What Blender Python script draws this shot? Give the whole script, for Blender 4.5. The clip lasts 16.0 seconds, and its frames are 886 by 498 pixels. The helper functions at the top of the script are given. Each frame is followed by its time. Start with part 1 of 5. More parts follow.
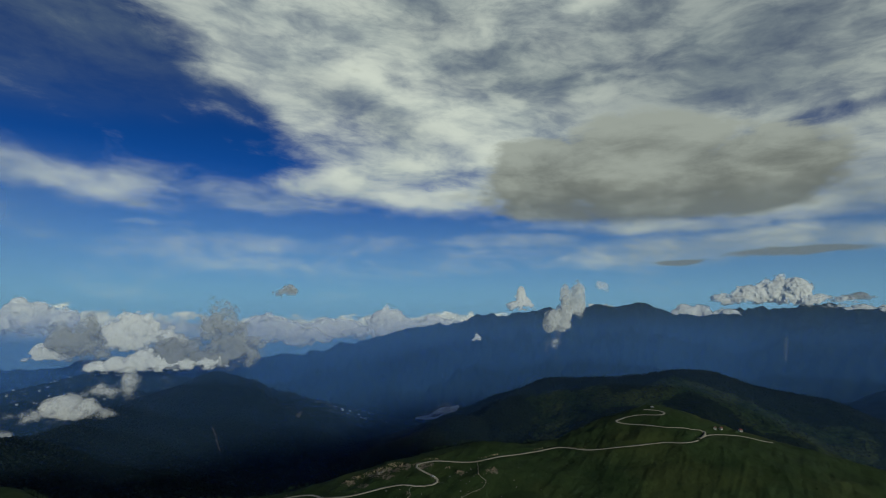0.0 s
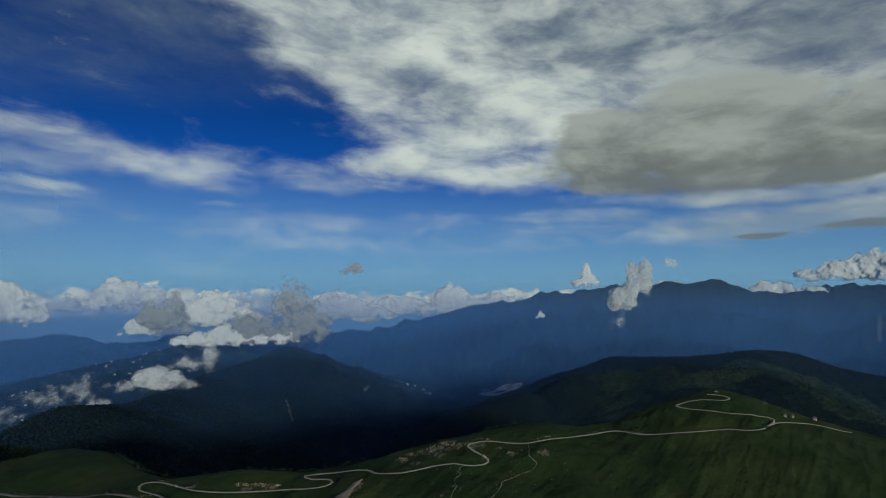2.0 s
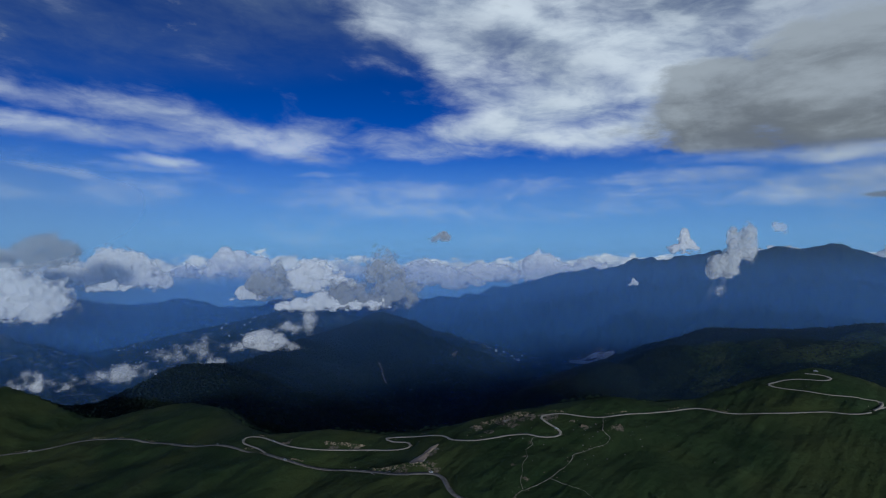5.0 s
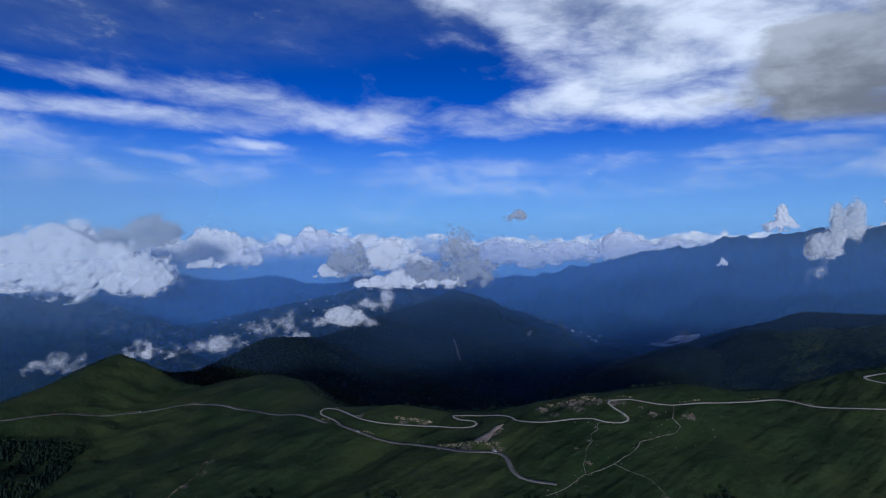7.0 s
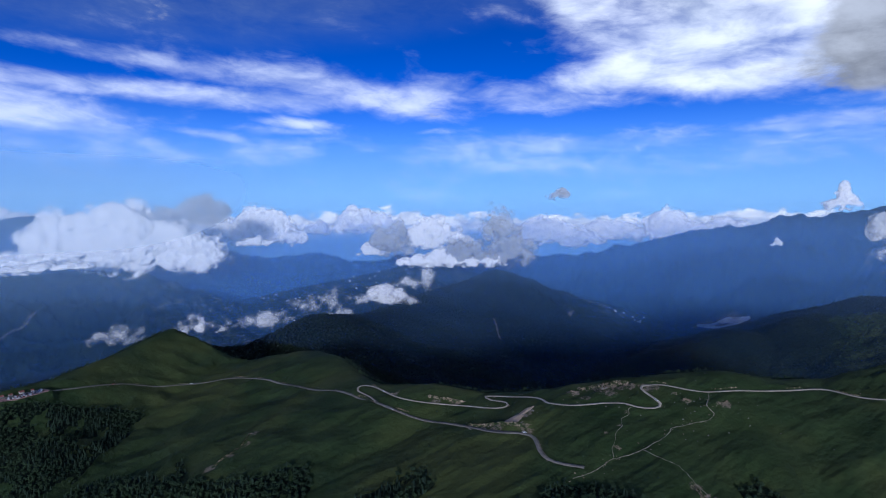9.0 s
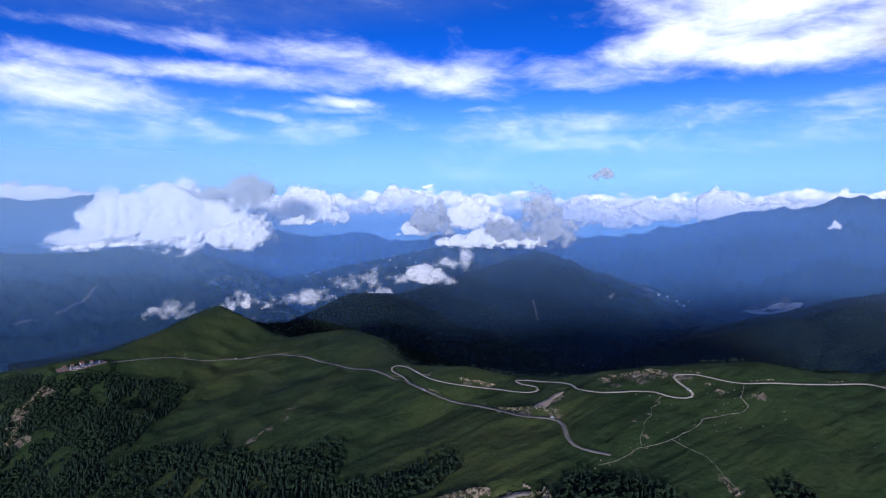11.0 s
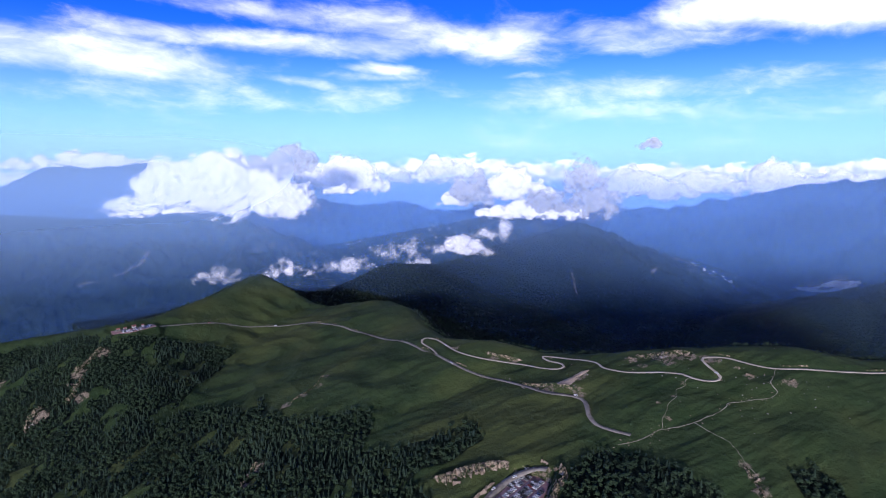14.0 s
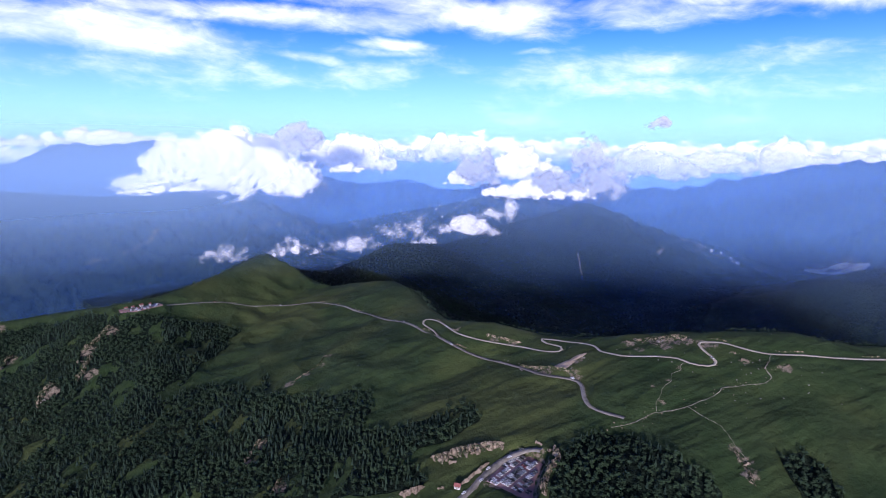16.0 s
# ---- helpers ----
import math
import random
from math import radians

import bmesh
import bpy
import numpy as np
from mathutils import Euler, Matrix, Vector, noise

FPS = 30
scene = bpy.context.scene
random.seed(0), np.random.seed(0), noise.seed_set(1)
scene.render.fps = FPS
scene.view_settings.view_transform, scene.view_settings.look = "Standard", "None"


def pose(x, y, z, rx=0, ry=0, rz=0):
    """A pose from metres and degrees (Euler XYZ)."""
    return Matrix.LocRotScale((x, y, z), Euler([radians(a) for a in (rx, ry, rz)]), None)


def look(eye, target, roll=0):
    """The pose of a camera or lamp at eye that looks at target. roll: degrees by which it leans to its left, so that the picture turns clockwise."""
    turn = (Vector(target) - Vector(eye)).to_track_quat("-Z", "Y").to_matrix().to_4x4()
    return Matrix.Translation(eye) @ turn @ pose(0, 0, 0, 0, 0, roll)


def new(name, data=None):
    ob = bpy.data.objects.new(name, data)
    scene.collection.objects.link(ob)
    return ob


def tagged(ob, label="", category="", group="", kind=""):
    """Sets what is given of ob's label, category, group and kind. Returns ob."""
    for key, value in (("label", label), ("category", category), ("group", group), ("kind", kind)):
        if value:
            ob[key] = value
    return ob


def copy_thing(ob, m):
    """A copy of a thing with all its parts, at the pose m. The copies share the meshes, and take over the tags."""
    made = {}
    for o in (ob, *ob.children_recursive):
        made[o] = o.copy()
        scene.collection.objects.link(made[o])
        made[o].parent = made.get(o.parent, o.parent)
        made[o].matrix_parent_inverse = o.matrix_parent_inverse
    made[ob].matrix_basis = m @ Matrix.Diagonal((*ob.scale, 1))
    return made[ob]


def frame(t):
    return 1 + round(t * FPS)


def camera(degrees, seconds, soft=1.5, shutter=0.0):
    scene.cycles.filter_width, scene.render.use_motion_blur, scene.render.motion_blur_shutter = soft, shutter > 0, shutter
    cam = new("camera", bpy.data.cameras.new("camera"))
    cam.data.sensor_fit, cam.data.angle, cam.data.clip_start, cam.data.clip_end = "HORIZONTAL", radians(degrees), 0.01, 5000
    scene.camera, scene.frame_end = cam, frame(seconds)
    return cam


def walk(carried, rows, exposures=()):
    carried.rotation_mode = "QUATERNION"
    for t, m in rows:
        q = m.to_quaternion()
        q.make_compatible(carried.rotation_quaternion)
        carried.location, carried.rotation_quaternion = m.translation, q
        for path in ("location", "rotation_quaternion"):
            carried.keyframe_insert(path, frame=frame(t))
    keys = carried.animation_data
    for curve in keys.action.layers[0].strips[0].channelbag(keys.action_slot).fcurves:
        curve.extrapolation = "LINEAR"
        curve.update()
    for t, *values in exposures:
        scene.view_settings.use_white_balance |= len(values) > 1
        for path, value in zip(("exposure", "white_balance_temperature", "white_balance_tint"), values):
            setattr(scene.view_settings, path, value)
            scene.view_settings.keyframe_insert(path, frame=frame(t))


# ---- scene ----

# ---------------------------------------------------------------- camera
cam = camera(78.90, 16.0, soft=1.0)
scene.cycles.transparent_max_bounces = 24
# seconds, x, y, z, yaw, pitch, roll
PATH = (
    (0.0, 0.0, 0.0, 300.1, 0.00, 6.25, 0.47),
    (0.5, 5.4, 1.9, 302.0, 1.84, 5.59, 0.43),
    (1.0, 9.6, 2.9, 303.2, 3.48, 4.98, 0.38),
    (1.5, 13.5, 2.7, 304.6, 5.16, 4.36, 0.37),
    (2.0, 17.3, 2.5, 306.2, 6.85, 3.75, 0.31),
    (2.5, 20.6, 2.2, 307.7, 8.40, 3.15, 0.20),
    (3.0, 24.3, 1.3, 308.7, 10.14, 2.57, 0.17),
    (3.5, 27.8, 0.3, 310.2, 11.86, 1.97, 0.08),
    (4.0, 31.5, 0.1, 312.5, 13.30, 1.34, 0.00),
    (6.5, 49.4, -0.7, 319.3, 22.39, -1.58, -0.30),
    (7.0, 53.1, -0.8, 321.3, 24.61, -2.17, -0.34),
    (7.5, 56.4, -0.4, 323.2, 26.19, -2.79, -0.38),
    (8.0, 59.5, 0.3, 324.5, 27.44, -3.37, -0.40),
    (8.5, 62.9, 0.7, 325.9, 28.47, -3.95, -0.38),
    (9.0, 66.1, 0.7, 327.8, 29.20, -4.52, -0.40),
    (11.5, 80.5, 3.8, 336.3, 34.66, -7.23, -0.20),
    (12.0, 83.2, 5.2, 337.6, 35.47, -7.77, -0.15),
    (12.5, 85.8, 5.9, 339.1, 36.03, -8.31, -0.13),
    (13.0, 88.2, 7.0, 341.0, 36.47, -8.85, -0.11),
    (13.5, 90.8, 7.9, 342.8, 37.24, -9.42, -0.10),
    (14.0, 93.1, 9.0, 344.4, 38.13, -9.99, -0.06),
    (14.5, 95.5, 9.9, 346.0, 38.82, -10.57, -0.02),
    (15.0, 97.5, 10.6, 347.5, 38.98, -11.11, 0.10),
    (15.5, 99.6, 11.4, 349.6, 39.14, -11.73, 0.11),
    (16.0, 101.9, 11.7, 351.1, 38.94, -12.29, 0.16),
)
EXPOSURE = (
    (0.0, -1.36, 6800, -9), (4.0, -1.38, 5850, -1), (6.5, -1.10, 5300, 10), (9.0, -0.62, 5350, 14),
    (11.5, -0.10, 5650, 19), (13.0, 0.08, 5750, 23), (16.0, 0.36, 5800, 29),
)
walk(cam, [(t, pose(x, y, z, 90 + p, 0, w) @ pose(0, 0, 0, 0, 0, r)) for t, x, y, z, w, p, r in PATH], EXPOSURE)

# ---------------------------------------------------------------- world and sun
SKY_TINT = (0.10, 0.42, 1.15)
SUN_AZ, SUN_EL = 208.0, 12.0        # degrees to the left of straight ahead; height


class Nodes:
    """Short hand for wiring a node tree."""

    def __init__(self, tree):
        self.tree = tree
        tree.nodes.clear()

    def add(self, kind):
        return self.tree.nodes.new(kind)

    def put(self, socket, value):
        if isinstance(value, (int, float, tuple)):
            socket.default_value = value
        elif value is not None:
            self.tree.links.new(value, socket)

    def m(self, op, a, b=None, c=None, clamp=False):
        n = self.add("ShaderNodeMath")
        n.operation, n.use_clamp = op, clamp
        for s, v in zip(n.inputs, (a, b, c)):
            self.put(s, v)
        return n.outputs[0]

    def v(self, op, a, b=None, scale=None):
        n = self.add("ShaderNodeVectorMath")
        n.operation = op
        self.put(n.inputs[0], a)
        self.put(n.inputs[1], b)
        if scale is not None:
            self.put(n.inputs["Scale"], scale)
        return n.outputs[0]

    def xyz(self, x, y, z):
        n = self.add("ShaderNodeCombineXYZ")
        for s, v in zip(n.inputs, (x, y, z)):
            self.put(s, v)
        return n.outputs[0]

    def split(self, vec):
        n = self.add("ShaderNodeSeparateXYZ")
        self.put(n.inputs[0], vec)
        return n.outputs

    def noise(self, vec, scale, detail=4.0, rough=0.55, distort=0.0):
        n = self.add("ShaderNodeTexNoise")
        self.put(n.inputs["Vector"], vec)
        n.inputs["Scale"].default_value, n.inputs["Detail"].default_value = scale, detail
        n.inputs["Roughness"].default_value, n.inputs["Distortion"].default_value = rough, distort
        return n.outputs["Fac"]

    def step(self, x, lo, hi, a=0.0, b=1.0):
        n = self.add("ShaderNodeMapRange")
        n.interpolation_type = "SMOOTHSTEP"
        for s, v in zip(n.inputs, (x, lo, hi, a, b)):
            self.put(s, v)
        return n.outputs[0]

    def mix(self, f, a, b, kind="MIX"):
        n = self.add("ShaderNodeMix")
        n.data_type, n.blend_type = "RGBA", kind
        self.put(n.inputs["Factor"], f)
        for key, v in (("A", a), ("B", b)):
            sockets = [s for s in n.inputs if s.name == key and s.type == "RGBA"]
            self.put(sockets[0], (*v, 1.0) if isinstance(v, tuple) and len(v) == 3 else v)
        return [s for s in n.outputs if s.type == "RGBA"][0]


world = bpy.data.worlds.new("sky")
scene.world = world
world.use_nodes = True
k = Nodes(world.node_tree)
sky = k.add("ShaderNodeTexSky")
sky.sky_type, sky.sun_disc, sky.sun_elevation, sky.sun_rotation = "NISHITA", False, radians(SUN_EL), radians(-SUN_AZ)
sky.altitude, sky.air_density, sky.dust_density, sky.ozone_density = 3200.0, 1.0, 0.4, 2.5
way = k.add("ShaderNodeTexCoord").outputs["Generated"]
dx, dy, dz = k.split(way)
# heading to the right and height above the level, both in degrees
across0 = k.m("MULTIPLY", k.m("ARCTAN2", dx, dy), 57.2958)
height0 = k.m("MULTIPLY", k.m("ARCSINE", dz), 57.2958)
flat = k.xyz(across0, k.m("MULTIPLY", height0, 2.2), 0.0)
n_big = k.noise(flat, 0.055, 4, 0.55, 0.4)
n_big2 = k.noise(k.v("ADD", flat, (37.0, 11.0, 5.0)), 0.06, 4, 0.55, 0.4)
n_fine = k.noise(flat, 0.15, 8, 0.62, 0.25)
n_streak = k.noise(k.xyz(k.m("MULTIPLY", across0, 0.32), k.m("MULTIPLY", height0, 1.5), 3.0), 0.5, 7, 0.58, 0.2)
across = k.m("ADD", across0, k.m("MULTIPLY", k.m("SUBTRACT", n_big, 0.5), 6.0))
height = k.m("ADD", height0, k.m("MULTIPLY", k.m("SUBTRACT", n_big2, 0.5), 2.4))


def bank(x, y, hw, hh, tilt=0.0, soft=1.0):
    """A long cloud round the heading x and the height y (degrees): 1 in the middle, falling to 0 at the rim."""
    c, s = math.cos(radians(tilt)), math.sin(radians(tilt))
    u, v = k.m("SUBTRACT", across, x), k.m("SUBTRACT", height, y)
    a = k.m("DIVIDE", k.m("ADD", k.m("MULTIPLY", u, c), k.m("MULTIPLY", v, s)), hw)
    b = k.m("DIVIDE", k.m("SUBTRACT", k.m("MULTIPLY", v, c), k.m("MULTIPLY", u, s)), hh)
    r = k.m("SQRT", k.m("ADD", k.m("MULTIPLY", a, a), k.m("MULTIPLY", b, b)))
    return k.step(r, 1.0 - 0.6 * soft, 1.0 + 0.6 * soft, 1.0, 0.0)


def total(values):
    out = values[0]
    for q in values[1:]:
        out = k.m("MAXIMUM", out, q)
    return out


# the high sheet: all above a slanting edge that falls to the right, with a wing that reaches out to the left along its foot
edge = k.m("ADD", k.m("MULTIPLY", k.m("ADD", across, 13.6), 0.57), k.m("MULTIPLY", k.m("SUBTRACT", height, 14.7), 0.82))
wing = k.m("SUBTRACT", k.m("ADD", across, 25.0), k.m("MULTIPLY", k.m("SUBTRACT", height, 11.0), 2.6))
foot = k.m("ADD", k.m("SUBTRACT", height, 9.6), k.m("MULTIPLY", across, 0.06))
sheet = k.m("MULTIPLY", k.m("MAXIMUM", k.step(edge, -2.6, 3.6), k.step(wing, -4.0, 8.0)), k.step(foot, -0.7, 2.0))
sheet = k.m("MULTIPLY", sheet, k.step(height, 31.0, 40.0, 1.0, 0.15))
rent = total([bank(-11.0, 18.4, 4.5, 1.7, -8), bank(-20.0, 20.0, 4.0, 1.2, -25), k.m("MULTIPLY", bank(1.0, 13.0, 5.0, 0.9, 10), 0.7), k.m("MULTIPLY", bank(37.0, 16.6, 5.0, 0.8, 8), 1.2)])
sheet = k.m("SUBTRACT", sheet, k.m("MULTIPLY", rent, 0.42))


def pale_bank(strength, x, y, hw, hh, tilt=0.0, soft=1.5):
    return k.m("MULTIPLY", bank(x, y, hw * 1.12, hh * 1.25, tilt, soft), strength)


streaks = total([
    pale_bank(0.72, -56, 13.5, 13, 0.6, -1), pale_bank(1.0, -42, 12.1, 9, 1.3, -8), pale_bank(1.0, -50, 10.6, 17, 0.8, 0), pale_bank(1.1, -31, 11.3, 4, 1.2, 14), pale_bank(0.95, -38, 10.9, 6, 0.8, -2),
    pale_bank(0.9, -19, 10.9, 8, 1.1, -3), pale_bank(1.2, -72, 8.5, 11, 1.25, -2), pale_bank(0.95, -44, 8.4, 2.9, 0.42, -2), pale_bank(0.6, -45, 7.7, 4.2, 0.3, 0), pale_bank(0.7, -53, 6.9, 3.6, 0.35, -6), pale_bank(0.5, -30, 7.7, 2.4, 0.2, 0),
    pale_bank(0.50, -18, 6.2, 27, 1.0, 0), pale_bank(0.45, -29, 5.4, 15, 0.7, 0), pale_bank(0.40, -60, 5.4, 22, 1.0, 0), pale_bank(0.34, -13, 4.2, 20, 0.9, 0),
    pale_bank(1.1, 21, 8.3, 9.5, 0.75, -1), pale_bank(0.85, 9, 6.8, 8.5, 0.6, -3), pale_bank(1.15, 28, 6.0, 14, 1.15, 1), pale_bank(0.7, 39, 11.0, 4.5, 2.6, 0), pale_bank(0.75, 36, 8.6, 8, 0.7, 2),
])
body = k.m("MAXIMUM", sheet, k.m("MULTIPLY", streaks, 0.82))
soft = k.noise(flat, 0.075, 6, 0.52, 0.35)
drift = k.add("ShaderNodeTexNoise")
k.put(drift.inputs["Vector"], flat)
drift.inputs["Scale"].default_value, drift.inputs["Detail"].default_value = 0.09, 3.0
swept = k.v("ADD", k.xyz(k.m("MULTIPLY", across0, 0.42), k.m("ADD", k.m("MULTIPLY", height0, 1.15), k.m("MULTIPLY", across0, 0.08)), 7.0), k.v("SCALE", drift.outputs["Color"], None, 3.2))
n_wisp = k.noise(swept, 0.34, 8, 0.56, 0.12)
n_silk = k.noise(k.v("ADD", swept, (31.0, 5.0, 2.0)), 1.15, 7, 0.62, 0.35)
grain = k.m("ADD", k.m("ADD", k.m("MULTIPLY", soft, 0.38), k.m("MULTIPLY", n_wisp, 0.36)), k.m("ADD", k.m("MULTIPLY", n_streak, 0.10), k.m("MULTIPLY", n_silk, 0.16)))
cover = k.step(k.m("ADD", body, k.m("MULTIPLY", k.m("SUBTRACT", grain, 0.5), 2.6)), 0.06, 1.16)
cover = k.m("MULTIPLY", cover, k.step(n_wisp, 0.30, 0.66, 0.74, 1.0))
# a thin grey veil at the top of the blue gap
veil = k.m("MULTIPLY", total([pale_bank(0.85, -38, 25.5, 12, 3.2, -7), pale_bank(0.6, -26, 24.0, 7, 2.6, -18), pale_bank(0.5, -52, 19.0, 20, 2.4, 4), pale_bank(0.4, -66, 16.6, 9, 1.6, 0)]), k.step(grain, 0.36, 0.62, 0.25, 1.0))
cover = k.m("MULTIPLY", cover, k.step(across0, -34.0, -6.0, 0.74, 0.97))
rag = k.m("ADD", k.m("MULTIPLY", k.m("SUBTRACT", n_fine, 0.5), 1.1), k.m("MULTIPLY", k.m("SUBTRACT", n_wisp, 0.5), 0.8))
lobes = total([bank(21, 11.4, 17, 3.1, 0, 0.7), bank(20.5, 15.0, 9.5, 4.6, 0, 0.9), bank(10.5, 13.6, 5.5, 4.2, 0, 0.8), bank(31, 12.6, 8, 3.5, 0, 0.8)])
grey = k.m("MULTIPLY", k.step(k.m("ADD", lobes, k.m("MULTIPLY", rag, 1.4)), 0.26, 0.74), k.step(height, 8.2, 9.4))
grey = k.m("MAXIMUM", grey, k.m("MULTIPLY", k.step(k.m("ADD", total([bank(33, 5.0, 5.5, 0.4, 1), bank(24, 4.6, 2.4, 0.3, 0)]), k.m("MULTIPLY", rag, 0.5)), 0.35, 0.9), 0.85))
air = k.mix(1.0, sky.outputs[0], SKY_TINT, "MULTIPLY")
air = k.mix(k.step(height0, 5.0, 24.0, 0.0, 0.34), air, (0.0, 0.02, 0.25))
# paler towards the level
pale = k.step(height0, -2.0, 13.0, 1.0, 0.0)
blue = k.mix(k.m("MULTIPLY", k.m("POWER", pale, 1.15), 0.85), air, (3.6, 6.4, 9.8))
light = k.step(k.m("ADD", k.m("MULTIPLY", soft, 0.60), k.m("ADD", k.m("MULTIPLY", n_wisp, 0.30), k.m("MULTIPLY", n_silk, 0.10))), 0.38, 0.62)
white = k.mix(light, (7.6, 8.1, 8.8), (11.6, 11.6, 11.6))
# thicker and greyer towards the right and overhead
white = k.mix(k.step(across0, 2.0, 30.0, 0.0, 0.8), white, k.mix(light, (4.3, 4.7, 5.5), (7.6, 7.8, 8.2)))
murk = total([bank(9, 24.5, 10, 3.2, -6), bank(26, 25, 14, 4.5, 4), pale_bank(0.8, 0, 29.5, 7, 3.0, 0), pale_bank(0.75, -9, 20.5, 6, 1.4, -20), pale_bank(0.9, 24, 20.5, 10, 1.6, 0)])
white = k.mix(k.m("MULTIPLY", murk, k.step(light, 0.0, 1.0, 0.85, 0.45)), white, (3.0, 3.5, 4.5))
clouded = k.mix(cover, k.mix(k.m("MULTIPLY", veil, 0.62), blue, (2.6, 3.3, 4.4)), white)
clouded = k.mix(k.m("MULTIPLY", grey, 0.93), clouded, k.mix(k.step(k.m("ADD", k.m("MULTIPLY", k.m("ADD", n_fine, n_wisp), 0.5), k.m("MULTIPLY", k.m("SUBTRACT", height0, 13.0), 0.035)), 0.34, 0.72), (2.6, 2.65, 2.7), (5.8, 5.9, 6.0)))
# far heaped clouds along the level
lump = k.v("MULTIPLY", flat, (1.0, 0.75, 1.0))
heap = k.m("ADD", k.m("MULTIPLY", k.noise(lump, 0.46, 8, 0.6, 0.3), 3.4), k.m("MULTIPLY", k.noise(lump, 0.07, 2, 0.5), 4.0))
rise = k.m("SUBTRACT", k.m("SUBTRACT", heap, 4.35), height0)
far_heap = k.m("MULTIPLY", k.step(rise, 0.0, 0.5), k.step(k.m("ADD", height0, k.m("MULTIPLY", n_fine, 1.0)), -4.6, -2.6))
lit = k.noise(k.v("ADD", lump, (0.25, -0.5, 0.0)), 0.5, 6, 0.6, 0.3)
clouded = k.mix(far_heap, clouded, k.mix(k.step(k.m("ADD", lit, k.m("MULTIPLY", height0, 0.05)), 0.28, 0.56), (5.2, 5.7, 6.6), (11.5, 11.2, 10.4)))
# haze over the lowlands below the level
clouded = k.mix(k.step(height0, -1.6, -3.6), clouded, (1.7, 3.2, 5.8))
back = k.add("ShaderNodeBackground")
k.put(back.inputs["Color"], clouded)
back.inputs["Strength"].default_value = 0.145
k.put(k.add("ShaderNodeOutputWorld").inputs["Surface"], back.outputs[0])

sun = new("sun", bpy.data.lights.new("sun", "SUN"))
sun.data.energy, sun.data.angle, sun.data.color = 4.0, radians(5.0), (1.0, 0.95, 0.87)
sa, se = radians(SUN_AZ), radians(SUN_EL)
sun.matrix_basis = look((-math.sin(sa) * math.cos(se) * 900, math.cos(sa) * math.cos(se) * 900, math.sin(se) * 900), (0, 0, 0))

# ---------------------------------------------------------------- shape of the land
def lattice(ix, iy, seed):
    h = (ix * 374761393 + iy * 668265263 + seed * 1442695041) & 0x7FFFFFFF
    h = ((h ^ (h >> 13)) * 1274126177) & 0x7FFFFFFF
    h = h ^ (h >> 16)
    return (h & 0xFFFF) / 65535.0 * 2 * np.pi


def swell(x, y, seed=0):
    """Gradient noise of the plane, about -0.7 to 0.7."""
    x0, y0 = np.floor(x).astype(np.int64), np.floor(y).astype(np.int64)
    fx, fy = x - x0, y - y0
    u, v = fx * fx * fx * (fx * (fx * 6 - 15) + 10), fy * fy * fy * (fy * (fy * 6 - 15) + 10)

    def corner(i, j):
        a = lattice(x0 + i, y0 + j, seed)
        return np.cos(a) * (fx - i) + np.sin(a) * (fy - j)
    a, b = corner(0, 0) * (1 - u) + corner(1, 0) * u, corner(0, 1) * (1 - u) + corner(1, 1) * u
    return a * (1 - v) + b * v


def fractal(x, y, octaves=5, gain=0.5, seed=0, sharp=False):
    out, amp, f = 0.0, 1.0, 1.0
    for o in range(octaves):
        n = swell(x * f + 17.3 * o, y * f - 9.1 * o, seed + o)
        out = out + amp * ((0.35 - np.abs(n)) * 2 if sharp else n)
        amp, f = amp * gain, f * 2.03
    return out


def smooth_step(x, lo, hi):
    t = np.clip((x - lo) / (hi - lo), 0, 1)
    return t * t * (3 - 2 * t)


